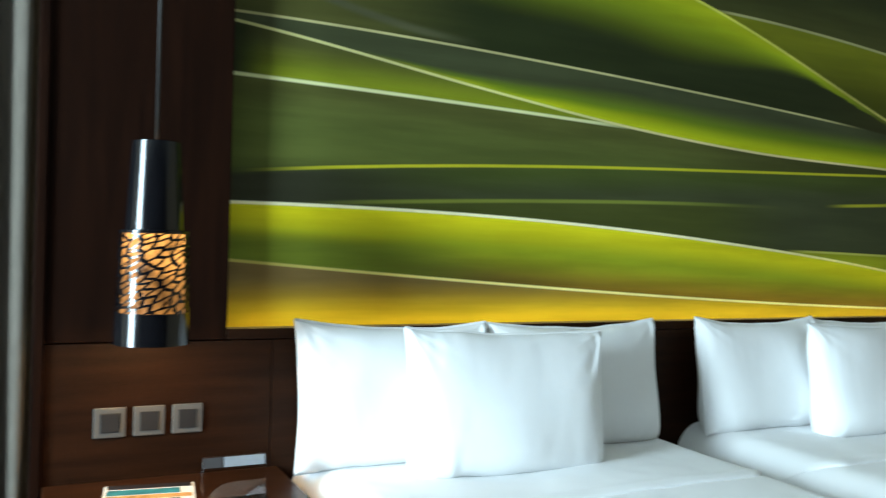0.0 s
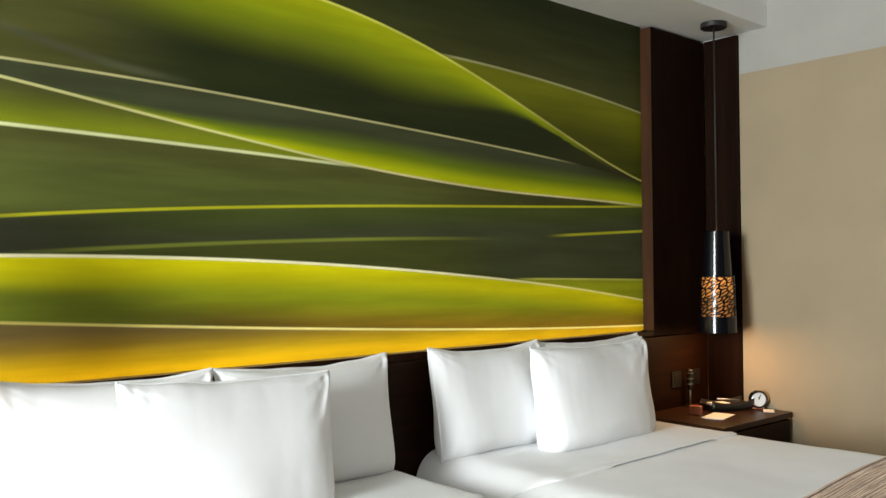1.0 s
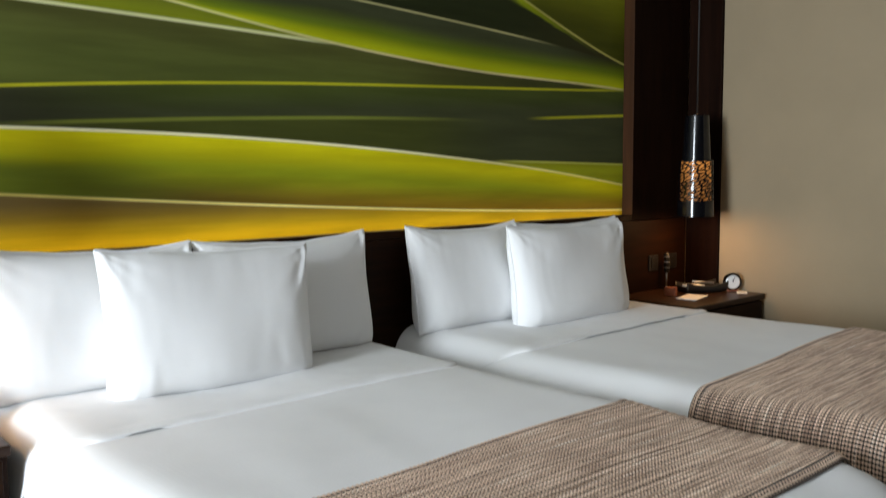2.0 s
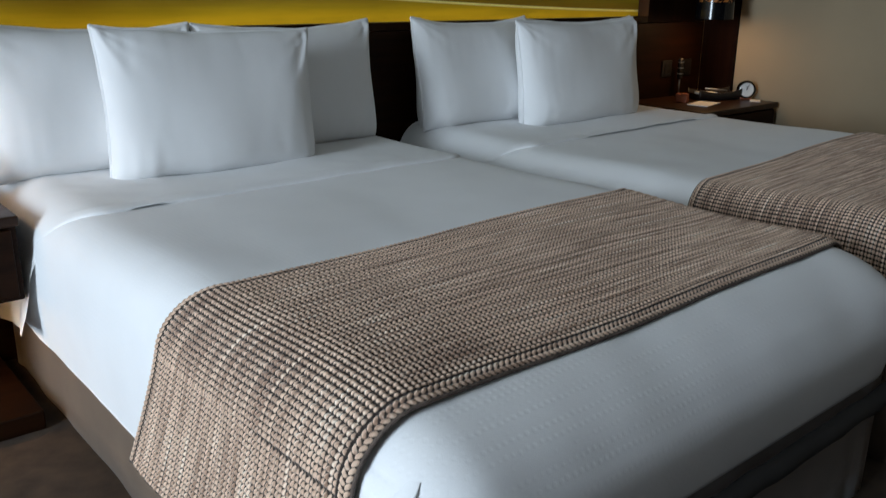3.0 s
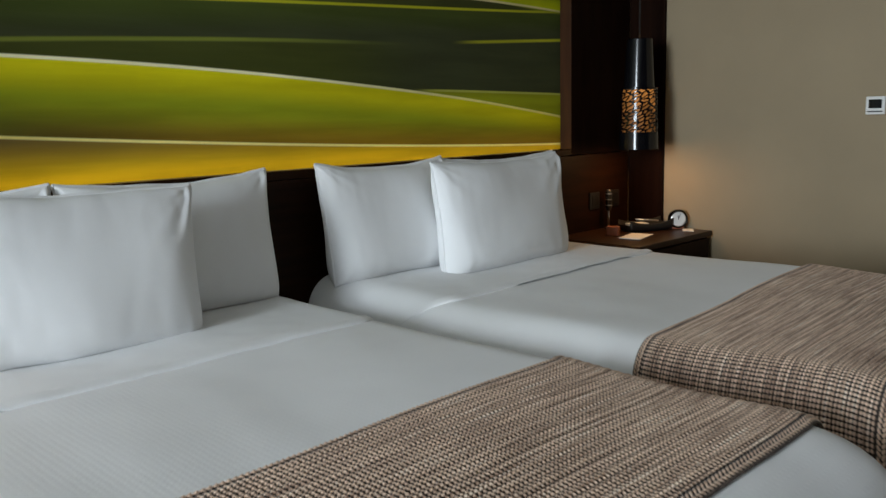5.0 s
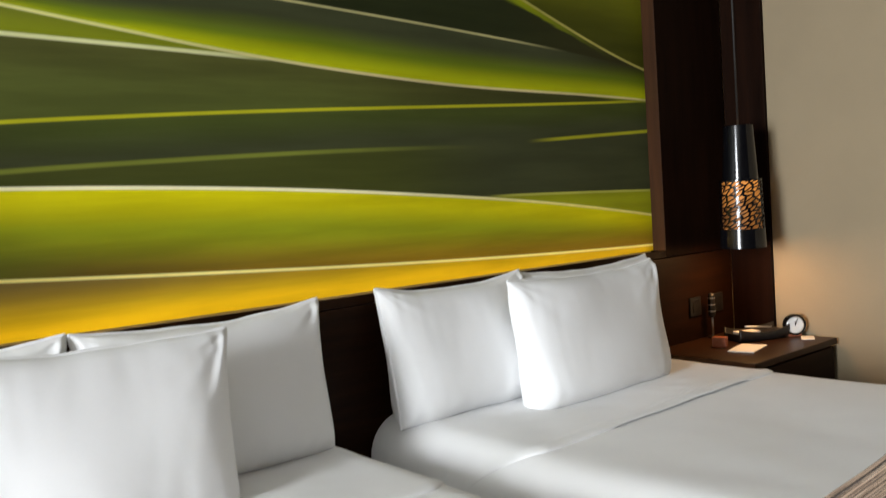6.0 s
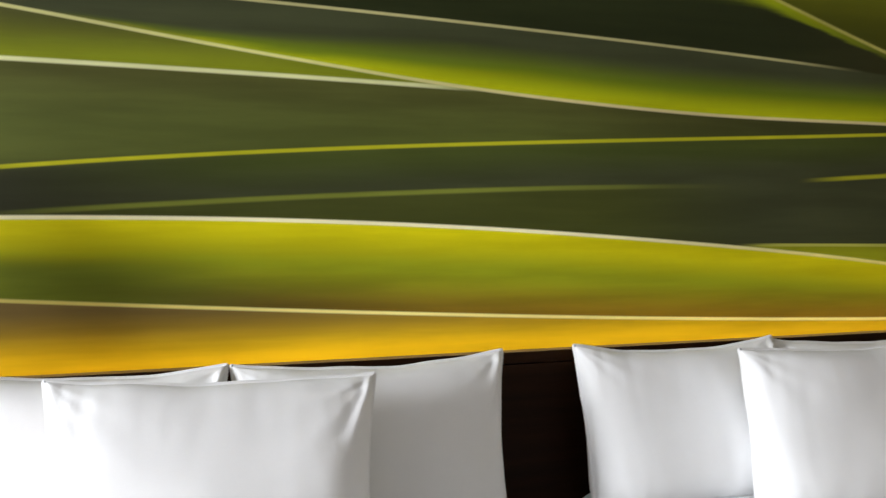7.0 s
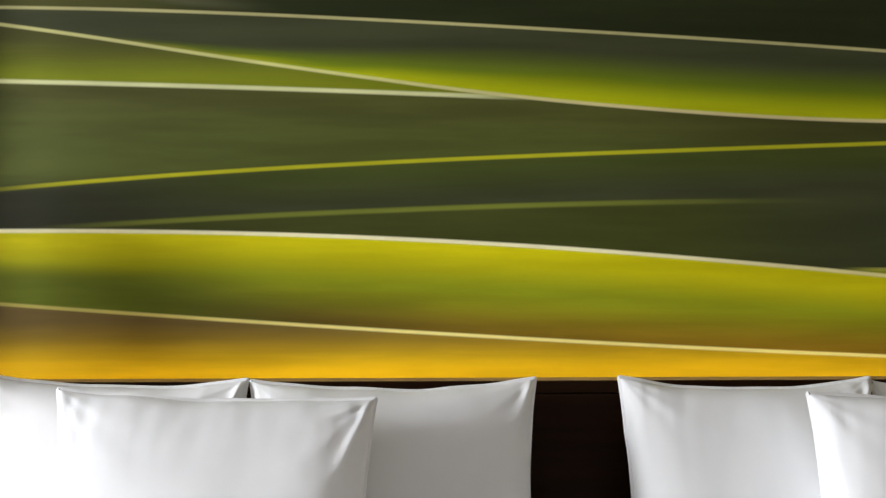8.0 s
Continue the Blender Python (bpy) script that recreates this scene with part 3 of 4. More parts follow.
def skirt_mesh():
    """The valance round the base, lightly pleated at the corners."""
    bm = bmesh.new()
    x0, x1, y0, y1 = BX0 + 0.012, BX1 - 0.012, BYF + 0.035, BYH - 0.005
    corners = [(x0, y1), (x0, y0), (x1, y0), (x1, y1)]
    line = []
    for (ax, ay), (bx, by) in zip(corners, corners[1:]):
        length = math.hypot(bx - ax, by - ay)
        n = int(length / 0.02)
        for q in range(n):
            f = q / n
            px, py = ax + (bx - ax) * f, ay + (by - ay) * f
            nxv, nyv = (by - ay) / length, -(bx - ax) / length
            near = min(f, 1 - f) * length
            w = 0.006 * noise.noise(Vector((px * 5, py * 5, 1.3))) + 0.010 * math.exp(-near / 0.05) * math.cos(near * 60)
            line.append((px, py, -nxv * w, -nyv * w))
    line.append((*corners[-1], 0, 0))
    rows = []
    for z in (0.004, 0.08, 0.16, 0.24, 0.315):
        k = 1.3 - z * 3
        rows.append([bm.verts.new((px + dx * k, py + dy * k, z)) for px, py, dx, dy in line])
    for a, c in zip(rows, rows[1:]):
        for q in range(len(line) - 1):
            bm.faces.new((a[q], a[q + 1], c[q + 1], c[q])).smooth = True
    bmesh.ops.solidify(bm, geom=bm.faces[:], thickness=0.004)
    return bm


def corner_fold(bm, first, turn):
    """The tucked corner: the side panel's free edge stands proud of the foot, with a small knot at its top."""
    tree = mathutils.bvhtree.BVHTree.FromBMesh(bm)
    profile = ((-0.050, -0.002), (-0.030, 0.004), (-0.012, 0.009), (-0.003, 0.0115), (0.001, 0.010), (0.0012, 0.004), (-0.005, -0.001), (0.004, -0.003))
    out = bmesh.new()
    rows = []
    for i in range(22):
        z = 0.550 - 0.0105 * i
        ang = radians(first + turn * i)
        d = Vector((math.sin(ang), math.cos(ang), 0))
        at, n, _, _ = tree.ray_cast(Vector((BX0 + 0.10, BYF + 0.12, z)) - d, d)
        if at is None:
            continue
        across = Vector((0, 0, 1)).cross(n).normalized()
        grow = min(1.0, (i + 0.4) / 5) * (1 + 0.5 * math.exp(-((i - 2) / 1.5) ** 2))
        slip = 0.002 * math.sin(i * 0.9) * math.exp(-i / 9)
        row = []
        for w, h in profile:
            base, m, _, _ = tree.find_nearest(at + across * (w * (0.45 + 0.55 * grow) + slip))
            row.append(out.verts.new(base + m * (h * grow if h > 0 else h)))
        rows.append(row)
    for p, q in zip(rows, rows[1:]):
        for i in range(len(profile) - 1):
            out.faces.new((p[i], p[i + 1], q[i + 1], q[i])).smooth = True
    return out


def bed(x, first, turn, gap0, gap1):
    b = thing("bed", pose(x, 0, 0), "double bed with white bedding on a taupe skirted base", "bed", "pair of beds")
    part("base", box(BX0 + 0.03, BX1 - 0.03, BYF + 0.06, BYH - 0.01, 0.01, 0.30, 0.01), M["skirt"], b)
    part("skirt", skirt_mesh(), M["skirt"], b, "taupe fabric valance")
    e = -0.016
    part("piping", tube([(BX0 + 0.14 + (BX1 - BX0 - 0.2) * i / 24, BYF + e - 0.006 * math.sin(math.pi * i / 24) + 0.002 * math.sin(i * 1.7), 0.314 + 0.0015 * math.sin(i * 2.3)) for i in range(25)], 0.020), M["piping"], b, "grey fabric piping roll")
    quilt = duvet_mesh()
    fold = corner_fold(quilt, first, turn)
    duvet = part("duvet", quilt, M["dotted"], b, "white cotton duvet tucked at the foot")
    part("corner_fold", fold, M["cotton"], duvet, "white tucked corner fold")
    part("top_sheet", sheet_mesh(gap0, gap1), M["cotton"], b, "white sheet folded down at the head")
    return b


bed(0, 51, 2.4, 0.36, 0.52)
bed(STEP, 30, 1.2, 0.58, 1.36)

M["binding"] = mat("dark_taupe_binding", (0.11, 0.083, 0.066), 0.9, var=0.5, scale=60, bump=0.5, fine=300)


def bed_throw(x, flare, skew):
    cloth, edges = throw_mesh(flare, skew)
    runner = thing("bed_throw", pose(x, 0, 0), "taupe chunky woven throw laid across the bed foot", "throw", "bed throws")
    part("cloth", cloth, M["throw"], runner)
    for line in edges:
        part("binding", tube(line, 0.0034, 6), M["binding"], runner, "dark taupe woven edge binding")


bed_throw(0, 0.13, 0.0)
bed_throw(STEP, -0.03, 0.06)


def pillow_mesh(w, h, t, seed, sag, taper):
    bm = bmesh.new()
    n = 60
    sides = []
    for sgn in (1, -1):
        grid = []
        for j in range(n + 1):
            v = math.sin((2 * j / n - 1) * math.pi / 2)
            row = []
            for i in range(n + 1):
                u = math.sin((2 * i / n - 1) * math.pi / 2)
                pin = sag if v > 0 else 0.03
                x = w / 2 * u * (1 - 0.05 * (1 - v * v) * u * u) * (1 - taper * max(0, 0.4 - v))
                z = h / 2 * v * (1 - pin * (1 - u * u) * v * v)
                full = max(0.0, (1 - u ** 4) * (1 - v ** 4)) ** 0.45
                y = t / 2 * full * (1 - 0.32 * v)
                e = max(abs(u), abs(v))
                fold = abs(u * v) ** 2
                y += (0.013 * wob(x, z, sgn, 4.5, seed) + 0.009 * wob(x * 2.4, z * 0.7, sgn, 13, seed + 9) * (0.25 * e + fold)) * full ** 0.5
                y += 0.004 * math.exp(-((u - 0.1) / 0.22) ** 2) * math.sin(x * 190 + seed) * max(0, v) ** 6 * full
                for cu in (-1, 1):
                    dx, dz = w / 2 * (cu - u), h / 2 * (1 - v)
                    y += 0.0035 * math.sin(math.atan2(dz, cu * dx) * 15 + seed * 3) * math.exp(-math.hypot(dx, dz) / 0.10) * full ** 0.6
                if sgn > 0:
                    # a pinched ridge runs from each top corner down into the cover
                    for cu, size in ((1, 0.017), (-1, 0.004)):
                        way = (1 - v) / 0.75
                        mid = cu * (1 - 0.03 - 0.16 * max(0, way) ** 1.4)
                        off = (u - mid) * w / 2
                        y += size * math.exp(-(off / (0.010 + 0.014 * way)) ** 2) * max(0.0, 1 - way) ** 0.8 * min(1, way * 8)
                row.append((x, -sgn * y, z + 0.007 * wob(x, 0, 0, 8, seed + 3) * v * v))
            grid.append(row)
        sides.append(grid)
    front = [[bm.verts.new(p) for p in row] for row in sides[0]]
    back = [[front[j][i] if i in (0, n) or j in (0, n) else bm.verts.new(sides[1][j][i]) for i in range(n + 1)] for j in range(n + 1)]
    for g, flip in ((front, False), (back, True)):
        for j in range(n):
            for i in range(n):
                q = (g[j][i], g[j][i + 1], g[j + 1][i + 1], g[j + 1][i])
                bm.faces.new(q[::-1] if flip else q).smooth = True
    rim = [front[0][i].co.copy() for i in range(n)] + [front[j][n].co.copy() for j in range(n)] + [front[n][n - i].co.copy() for i in range(n)] + [front[n - j][0].co.copy() for j in range(n)]
    return bm, rim + [rim[0]]


def flange(rim, wide, seed):
    """The flat sewn edge that runs round the cover, standing out a little and waving."""
    bm = bmesh.new()
    pts = rim[:-1]
    rows = []
    for i, p in enumerate(pts):
        d = (pts[(i + 1) % len(pts)] - pts[i - 1]).normalized()
        o = Vector((d.z, 0, -d.x))
        k = wide * (1 + 0.25 * noise.noise(Vector((p.x * 9, p.z * 9, seed))))
        bend = 0.35 * wide * noise.noise(Vector((p.x * 14, p.z * 14, seed + 4)))
        rows.append([bm.verts.new(q) for q in (p - o * 0.003 + Vector((0, -0.003, 0)), p + o * k + Vector((0, bend - 0.0015, 0)), p + o * k + Vector((0, bend + 0.0015, 0)), p - o * 0.003 + Vector((0, 0.003, 0)))])
    for i, a in enumerate(rows):
        c = rows[(i + 1) % len(rows)]
        for j in range(3):
            bm.faces.new((a[j], a[j + 1], c[j + 1], c[j])).smooth = True
    return bm


def pillow(x0, x1, y, z0, z1, lean, seed, roll=0, yaw=0, t=0.20, sag=0.12, taper=0.02):
    m, rim = pillow_mesh(x1 - x0 - 0.012, z1 - z0 - 0.012, t, seed, sag, taper)
    p = thing("pillow", pose((x0 + x1) / 2, y, (z0 + z1) / 2, lean, roll, yaw), "plump white cotton pillow standing against the headboard", "pillow", "bed pillows")
    part("cover", m, M["cotton"], p)
    part("seam", flange(rim, 0.006, seed), M["cotton"], p, "narrow stitched white seam")


pillow(0.175, 0.84, -0.19, 0.590, 1.056, -7, 1.0, 1.5)
pillow(0.845, 1.555, -0.19, 0.590, 1.045, -7, 2.0)
pillow(0.452, 1.165, -0.385, 0.580, 1.042, -7, 3.0, 1.6, sag=0.07)
pillow(1.755, 2.395, -0.19, 0.590, 1.045, -7, 4.0, taper=0.06)
pillow(2.39, 3.13, -0.19, 0.590, 1.035, -7, 5.0)
pillow(2.14, 2.90, -0.385, 0.580, 1.038, -7, 6.0, sag=0.09)

# ---- nightstands ----


def nightstand(x0, x1, label):
    n = thing("nightstand", pose((x0 + x1) / 2, YP - 0.001, 0), label, "nightstand", "pair of nightstands")
    h = (x1 - x0) / 2
    # top has painted lamplight, so it is browner than the carcass
    part("top", box(-h, h, -0.50, 0, 0.565, 0.593, 0.004), M["wood_top_lit"], n)
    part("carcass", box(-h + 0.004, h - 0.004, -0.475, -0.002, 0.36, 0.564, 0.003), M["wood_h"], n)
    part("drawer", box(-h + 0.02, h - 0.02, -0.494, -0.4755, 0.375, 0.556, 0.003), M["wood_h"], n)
    part("plinth", box(-h + 0.02, h - 0.01, -0.53, -0.002, 0.0, 0.055, 0.004), M["wood_h"], n)
    part("leg", box(-h + 0.02, -h + 0.05, -0.46, -0.01, 0.0555, 0.3595, 0.002), M["wood"], n)
    return n


nightstand(XL + 0.034, 0.165, "dark wood nightstand with a drawer and low plinth")
nightstand(3.235, XR - 0.023, "dark wood nightstand with a drawer beside the wall")

night = thing("night_light", pose(-0.15, -0.40, 0.3595), "small warm night light under the nightstand drawer", "night light")
part("housing", box(-0.10, 0.10, -0.018, 0.018, -0.008, -0.0005, 0.002), M["dark"], night)
part("lens", box(-0.09, 0.09, -0.012, 0.012, -0.010, -0.0082, 0.0005), M["strip"], night, "warm glowing lens")
area("night_light_glow", look(Vector((-0.15, -0.40, 0.347)), Vector((-0.10, -0.48, 0.0))), 0.18, 0.03, 1.6, (1.0, 0.55, 0.20))

# ---- pendant lamps ----


def lamp_web(cols, rows, z0, z1, r0, r1):
    """A shell pierced with slanting rounded cells, laid out on the unrolled band."""
    rnd = random.Random(5)
    rm = (r0 + r1) / 2
    wide, high = 2 * math.pi * rm, z1 - z0
    bm = bmesh.new()
    seeds = []
    for j in range(-1, rows + 1):
        for i in range(cols):
            seeds.append(((i + 0.5 * (j % 2) + rnd.uniform(-0.42, 0.42)) * wide / cols, (j + 0.5 + rnd.uniform(-0.42, 0.42)) * high / rows))
    every = [(x + k * wide, z) for x, z in seeds for k in (-1, 0, 1)]

    def cut(poly, px, pz, nx, nz):
        out = []
        for e, a in enumerate(poly):
            b = poly[(e + 1) % len(poly)]
            da, db = (a[0] - px) * nx + (a[1] - pz) * nz, (b[0] - px) * nx + (b[1] - pz) * nz
            if da <= 0:
                out.append(a)
            if da * db < 0:
                f = da / (da - db)
                out.append((a[0] + (b[0] - a[0]) * f, a[1] + (b[1] - a[1]) * f))
        return out

    def at(x, z):
        f = min(1, max(0, z / high))
        r, th = r0 + (r1 - r0) * f, x / rm
        return (r * math.cos(th + 2.4 * f), r * math.sin(th + 2.4 * f), z0 + high * f)
    for sx, sz in seeds:
        poly = [(sx - 0.06, max(0, sz - 0.06)), (sx + 0.06, max(0, sz - 0.06)), (sx + 0.06, min(high, sz + 0.06)), (sx - 0.06, min(high, sz + 0.06))]
        if sz < -0.06 or sz > high + 0.06:
            continue
        for ox, oz in every:
            if (ox, oz) != (sx, sz) and abs(ox - sx) < 0.1 and abs(oz - sz) < 0.1 and poly:
                poly = cut(poly, (sx + ox) / 2, (sz + oz) / 2, ox - sx, oz - sz)
        if len(poly) < 3:
            continue
        fine = []
        for e, a in enumerate(poly):
            b = poly[(e + 1) % len(poly)]
            fine += [(a[0] + (b[0] - a[0]) * g, a[1] + (b[1] - a[1]) * g) for g in (0, 0.25, 0.5, 0.75)]
        cx, cz = sum(p[0] for p in fine) / len(fine), sum(p[1] for p in fine) / len(fine)
        reach = sum(math.hypot(p[0] - cx, p[1] - cz) for p in fine) / len(fine)
        vo, vi = [], []
        for x, z in fine:
            d = math.hypot(x - cx, z - cz)
            q = max(0.12, (d - 0.0047) / d) * min(1, 1.25 * reach / d)
            vo.append(bm.verts.new(at(x, z)))
            vi.append(bm.verts.new(at(cx + (x - cx) * q, cz + (z - cz) * q)))
        for e in range(len(fine)):
            g = (e + 1) % len(fine)
            bm.faces.new((vo[e], vo[g], vi[g], vi[e]))
    bmesh.ops.remove_doubles(bm, verts=bm.verts[:], dist=0.0004)
    return bm


def mottled_glow(name, level):
    m = M["glow"].copy()
    m.name = name
    nt = m.node_tree
    b = nt.nodes["Principled BSDF"]
    ramp = next(n for n in nt.nodes if n.type == "VALTORGB")
    src = ramp.inputs[0].links[0].from_socket
    r = nt.nodes.new("ShaderNodeMapRange")
    r.inputs[1].default_value, r.inputs[2].default_value, r.inputs[3].default_value, r.inputs[4].default_value = 0.5, 0.85, 0.04, 0.62
    nt.links.new(src, r.inputs[0])
    k = Nodes(m)
    tc = nt.nodes.new("ShaderNodeTexCoord")
    sep = nt.nodes.new("ShaderNodeSeparateXYZ")
    nt.links.new(tc.outputs["Object"], sep.inputs[0])
    # painted gradient: emission rises towards the top, though the bulb lamp sits low
    k.put(b.inputs["Emission Strength"], k.math("MULTIPLY", r.outputs[0], k.smooth(sep.outputs[2], 1.12, 1.31, 0.45 * level, 2.0 * level)))
    next(n for n in nt.nodes if n.type == "TEX_NOISE").inputs["Scale"].default_value = 14
    return m


def pendant(x, y, glow):
    z0, z1 = 1.012, 1.545
    za, zb = 1.093, 1.307
    rb, ra, rt, ru, rz = 0.097, 0.095, 0.089, 0.075, 0.062   # foot, band foot, band top, upper shade foot and top
    L = thing("pendant_lamp", pose(x, y, 0), "glossy black conical pendant lamp with a pierced amber band", "lamp", "pair of pendant lamps")
    part("lower_shade", lathe([(rb, z0), (ra, za), (ra - 0.004, za), (rb - 0.004, z0), (rb, z0)], 48, False), M["black"], L)
    part("upper_shade", lathe([(rt, zb), (rt, zb + 0.004), (ru, zb + 0.006), (rz, z1), (rz - 0.012, z1 + 0.004), (0.012, z1 + 0.004), (0.012, z1 - 0.004), (rz - 0.006, z1 - 0.004), (ru - 0.004, zb + 0.002), (rt - 0.004, zb), (rt, zb)], 48, False), M["black"], L)
    part("pierced_band", lamp_web(15, 13, za, zb, ra, rt), M["black"], L, "black band pierced with leaf shapes")
    part("diffuser", lathe([(ra - 0.013, za - 0.005), (rt - 0.012, zb - 0.003)], 40, False), glow, L, "glowing amber inner shade")
    part("cord", tube([(0, 0, z1), (0, 0, ZS - 0.02)], 0.0045, 8), M["rubber"], L, "thin dark cord")
    part("canopy", lathe([(0.066, ZS - 0.028), (0.069, ZS - 0.024), (0.069, ZS - 0.002)], 36), M["dark"], L, "round dark ceiling canopy")
    d = bpy.data.lights.new("pendant_bulb", "POINT")
    d.energy, d.color, d.shadow_soft_size = 6.0, (1.0, 0.54, 0.20), 0.075
    o = new("pendant_bulb", d)
    o.location = (x, y, z0 + 0.05)
    return L


pendant(-0.245, -0.30, mottled_glow("amber_diffuser_bright", 1.0))
pendant(3.645, -0.30, mottled_glow("amber_diffuser_dim", 0.45))

spot = thing("ceiling_spot", pose(2.74, -0.37, ZS), "small dark round spotlight in the ceiling strip", "spotlight")
part("ring", lathe([(0.034, -0.001), (0.034, -0.006), (0.024, -0.008), (0.022, -0.001)], 28, False), M["dark"], spot)
part("lens", lathe([(0.0215, -0.003), (0.0215, -0.0015)], 24), M["metal"], spot)

# ---- switches and controls ----


def switch(x, z, dark, label, y=YP):
    s = thing("switch_plate", pose(x, y, z), label, "switch", "switch plates")
    part("plate", box(-0.043, 0.043, -0.009, -0.0005, -0.043, 0.043, 0.003), M["dark"] if dark else M["plate"], s)
    part("rocker", box(-0.026, 0.026, -0.013, -0.0095, -0.028, 0.028, 0.002), M["dark"] if not dark else M["leather"], s)
    return s


for i in range(3):
    switch(-0.325 + 0.1075 * i, 0.76, False, "silver square switch plate with a dark rocker")
switch(3.59, 0.745, True, "dark square switch plate on the wood panel")
switch(3.77, 0.745, True, "dark square switch plate on the wood panel")

th = thing("thermostat", pose(XR, -1.314, 1.20), "white square wall thermostat with a dark display", "thermostat")
part("body", box(-0.016, -0.0005, -0.040, 0.040, -0.039, 0.039, 0.004), M["white"], th)
part("display", box(-0.0185, -0.0165, -0.027, 0.027, -0.012, 0.026, 0.001), M["black"], th, "dark display")
part("button_row", box(-0.0185, -0.0165, -0.032, 0.032, -0.029, -0.023, 0.001), M["plate"], th)

rl = thing("reading_lamp", pose(3.66, YP, 0), "slim dark and silver reading lamp rising from the nightstand", "lamp")
part("head", moved(lathe([(0.012, 0), (0.016, 0.01), (0.016, 0.10), (0.010, 0.11)], 20), pose(0, -0.045, 0.69)), M["dark"], rl, "dark lamp head")
for zc in (0.715, 0.745, 0.775):
    part("ring", moved(lathe([(0.0165, 0), (0.0168, 0.003), (0.0165, 0.006)], 20, False), pose(0, -0.045, zc)), M["metal"], rl, "silver ring")
part("stem", tube([(0, -0.045, 0.600), (0, -0.045, 0.70)], 0.005, 8), M["metal"], rl)
part("foot", moved(lathe([(0.022, 0.0), (0.022, 0.006), (0.008, 0.010)], 20), pose(0, -0.045, 0.5935)), M["dark"], rl)

# ---- things on the nightstands ----
ZN = 0.5935
clock = thing("alarm_clock", pose(3.855, -0.41, ZN, 0, 0, -42), "small round alarm clock with a white face", "clock")
part("case", moved(lathe([(0.036, 0.030), (0.047, 0.024), (0.049, 0.0), (0.045, -0.008), (0.039, -0.004), (0.036, 0.0)], 36, False), pose(0, 0, 0.052, -90)), M["black"], clock)
part("rim", moved(lathe([(0.0352, -0.002), (0.0368, -0.0068), (0.0384, -0.0060), (0.0392, -0.003)], 36, False), pose(0, 0, 0.052, -90)), M["metal"], clock)
part("face", moved(lathe([(0.0360, 0.0), (0.0360, 0.002)], 32), pose(0, 0, 0.052, -90)), M["paper"], clock)
part("hour_hand", box(-0.0015, 0.0015, -0.0045, -0.0035, 0.050, 0.070), M["dark"], clock)
part("minute_hand", moved(box(-0.001, 0.001, -0.0055, -0.0047, -0.002, 0.030), pose(0, 0, 0.052, 0, 20)), M["dark"], clock)
part("back_cover", moved(lathe([(0.0375, 0.029), (0.0375, 0.031)], 32), pose(0, 0, 0.052, -90)), M["copper"], clock)
part("foot", box(-0.03, 0.03, -0.004, 0.026, 0.0, 0.012, 0.004), M["copper"], clock)

def boat(x0, x1, w, h, wall):
    """A shallow tray whose ends curve up and whose rim is rounded."""
    bm = bmesh.new()
    rings = []
    for i in range(25):
        f = 2 * i / 24 - 1
        x = (x0 + x1) / 2 + (x1 - x0) / 2 * f
        lift, half = 0.016 * f * f, w / 2 * (1 - 0.18 * f ** 4)
        rings.append([bm.verts.new((x, yy * half, zz + lift * (0.3 + zz / h))) for yy, zz in ((-0.82, 0.0), (-0.97, h * 0.3), (-1.0, h), (-1.0 + wall, h + 0.002), (-0.85, h * 0.55), (0.85, h * 0.55), (1.0 - wall, h + 0.002), (1.0, h), (0.97, h * 0.3), (0.82, 0.0))])
    for p, q in zip(rings, rings[1:]):
        for j in range(10):
            bm.faces.new((p[j], q[j], q[(j + 1) % 10], p[(j + 1) % 10])).smooth = True
    bm.faces.new(rings[0])
    bm.faces.new(rings[-1][::-1])
    return bm


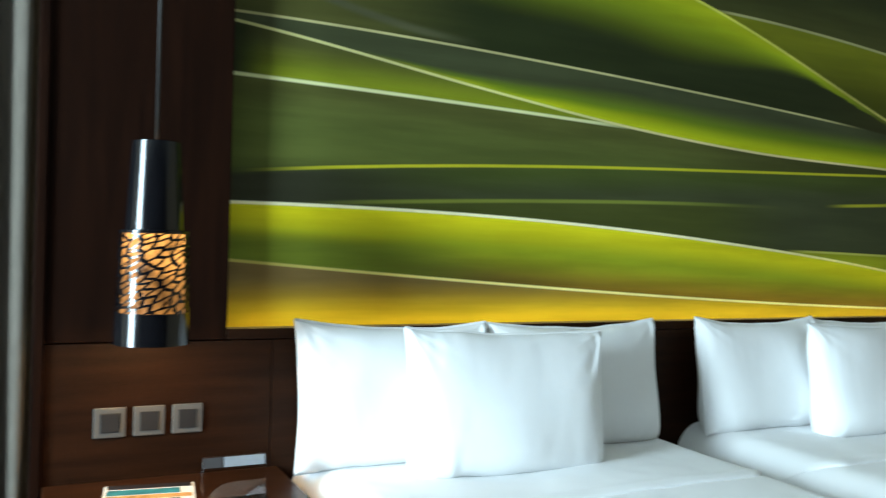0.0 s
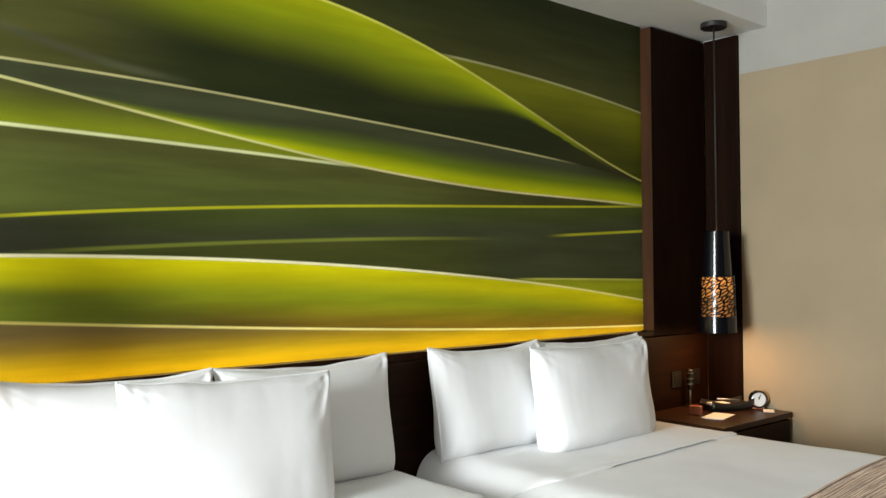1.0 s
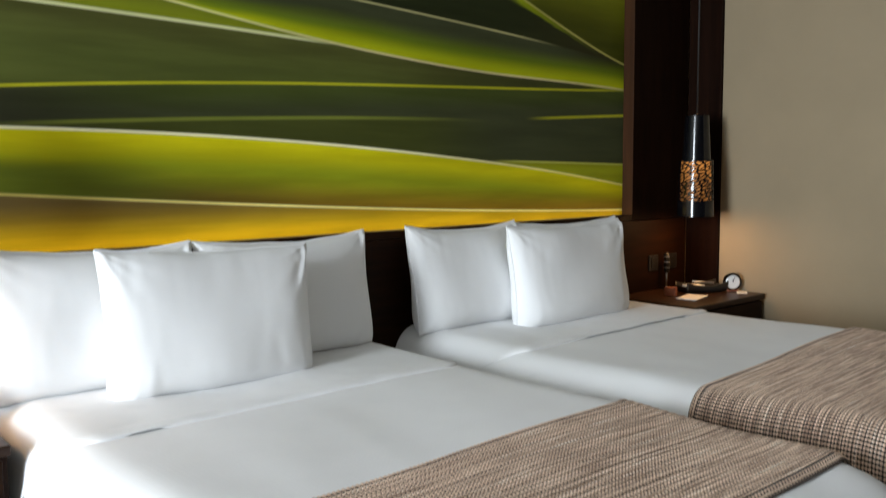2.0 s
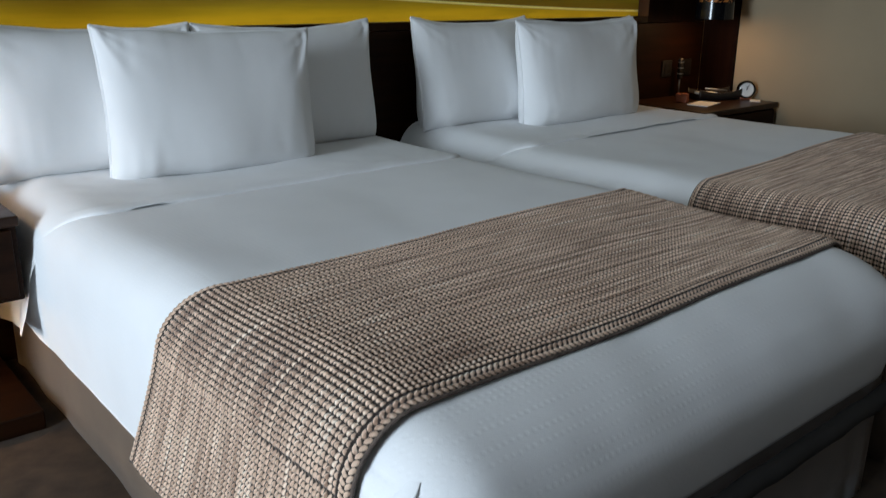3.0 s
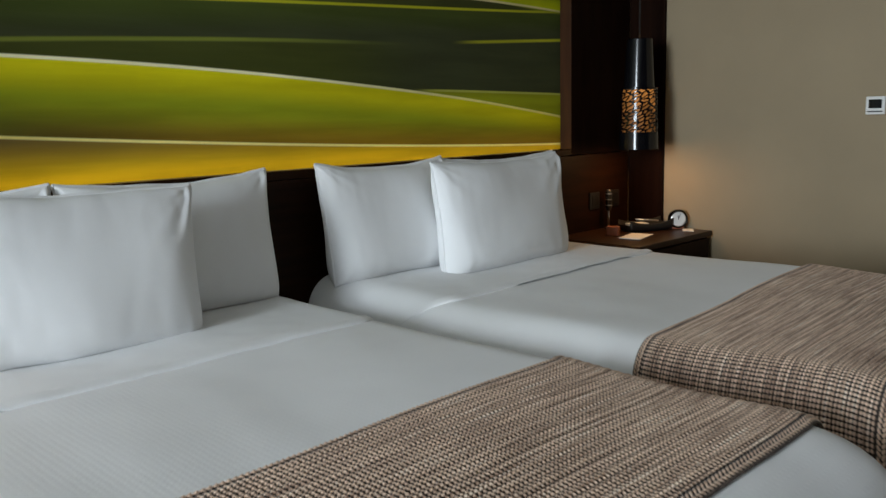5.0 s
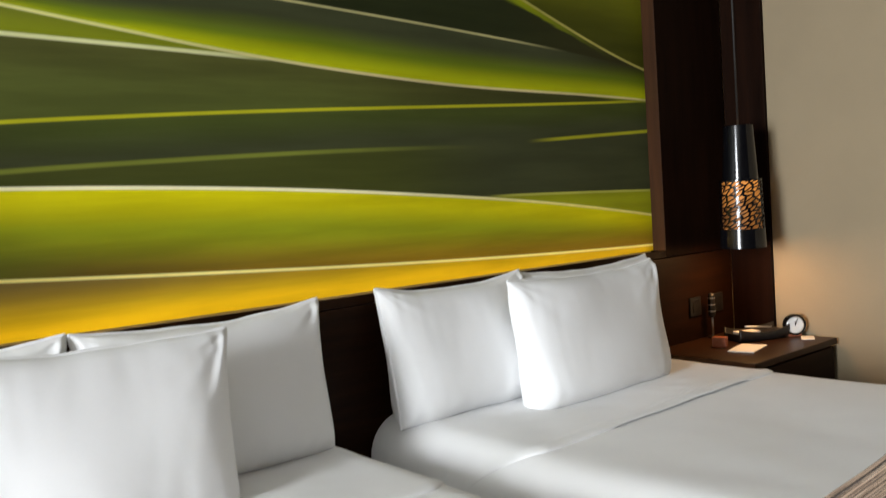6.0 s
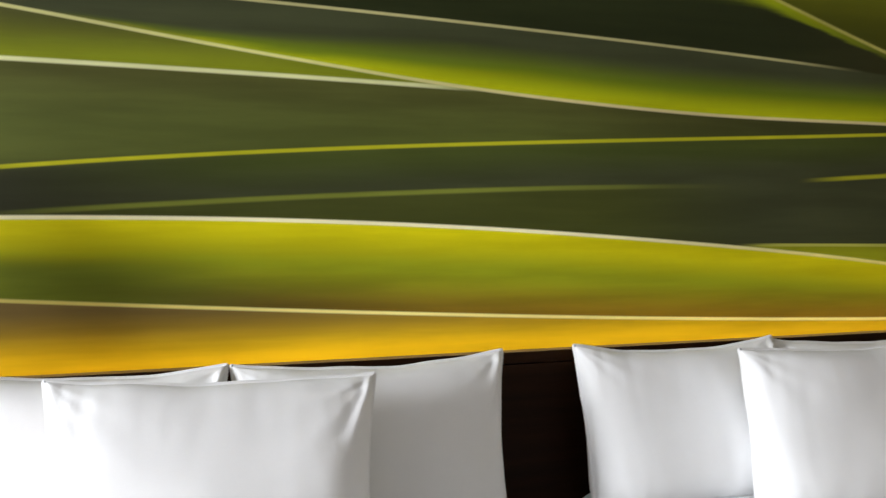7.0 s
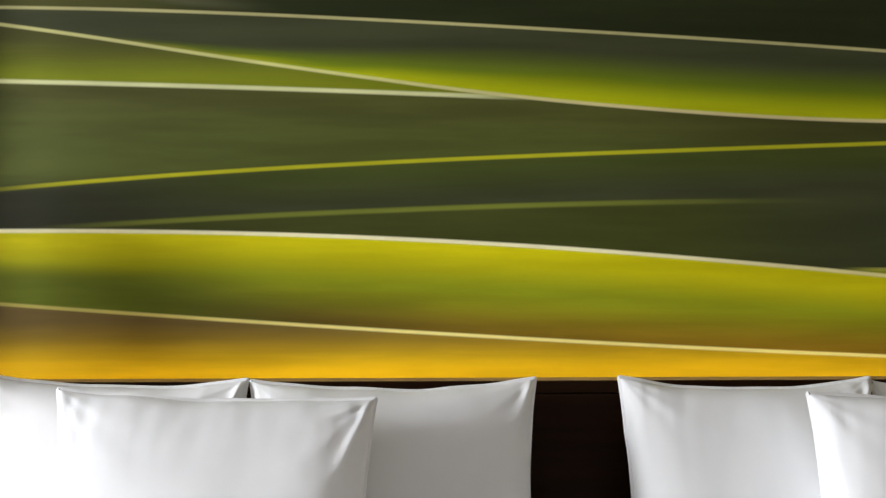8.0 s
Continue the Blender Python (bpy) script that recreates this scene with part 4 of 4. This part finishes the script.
tray = thing("leather_tray", pose(3.715, -0.285, ZN, 0, 0, -22), "black leather stationery tray with upturned ends", "tray")
part("body", boat(-0.11, 0.155, 0.14, 0.036, 0.10), M["leather"], tray)
single("note_pad", box(-0.05, 0.05, -0.032, 0.032, 0, 0.012, 0.001), M["paper"], "small white note pad lying in the leather tray", "note pad", "", pose(3.69, -0.27, ZN + 0.026, 0, 0, -22))
single("pen", tube([(-0.065, 0, 0), (0.055, 0, 0), (0.065, 0, 0)], 0.0042, 8), M["metal"], "slim pale pen lying across the leather tray", "pen", "", pose(3.77, -0.28, ZN + 0.047, 0, 6, -30))
single("note_card", box(-0.09, 0.09, -0.055, 0.055, 0, 0.004, 0.001), M["paper"], "white note card lying on the nightstand", "card", "", pose(3.50, -0.385, ZN, 0, 0, 12))
single("small_box", box(-0.022, 0.022, -0.03, 0.03, 0, 0.045, 0.003), M["copper"], "small copper-brown box on the nightstand", "box", "", pose(3.475, -0.27, ZN, 0, 0, 20))
single("key_card", box(-0.043, 0.043, -0.027, 0.027, 0, 0.003, 0.001), M["paper"], "pale key card lying beside the clock", "card", "", pose(3.84, -0.475, ZN, 0, 0, 30))

holder = thing("card_holder", pose(-0.028, -0.36, ZN, 0, 0, 0), "clear acrylic stand with a pale printed card", "card holder")
part("back_plate", moved(box(-0.085, 0.085, -0.002, 0.002, 0.003, 0.115, 0.0008), pose(0, 0, 0, -8)), M["glass"], holder)
part("foot_plate", box(-0.085, 0.085, -0.05, 0.01, 0.0, 0.003, 0.0008), M["glass"], holder)
part("header_strip", moved(box(-0.028, 0.083, -0.0045, -0.0025, 0.085, 0.112), pose(0, 0, 0, -8)), mat("grey_card", (0.30, 0.31, 0.33), 0.6, var=0.1, bump=0), holder)
part("header_mark", moved(box(-0.083, -0.032, -0.0045, -0.0025, 0.085, 0.112), pose(0, 0, 0, -8)), mat("dark_card", (0.05, 0.045, 0.045), 0.6, var=0.1, bump=0), holder, "dark corner of the printed card")
mag = thing("magazine", pose(-0.235, -0.26, ZN, 0, 0, -8), "colourful magazine lying on the nightstand", "magazine")
part("pages", box(-0.118, 0.118, -0.085, 0.085, 0.0, 0.008, 0.001), M["paper"], mag)
for i, (y0, y1, name, c) in enumerate(((0.045, 0.080, "title_bar", (0.02, 0.02, 0.025)), (-0.01, 0.035, "cover_picture", (0.05, 0.22, 0.26)), (-0.05, -0.018, "cover_picture", (0.55, 0.30, 0.10)), (-0.08, -0.058, "caption_bar", (0.04, 0.10, 0.16)))):
    part(name, box(-0.11, 0.11 - 0.03 * (i % 2), y0, y1, 0.0085, 0.0092), mat("cover_ink", c, 0.4, var=0.3, scale=30, bump=0), mag)
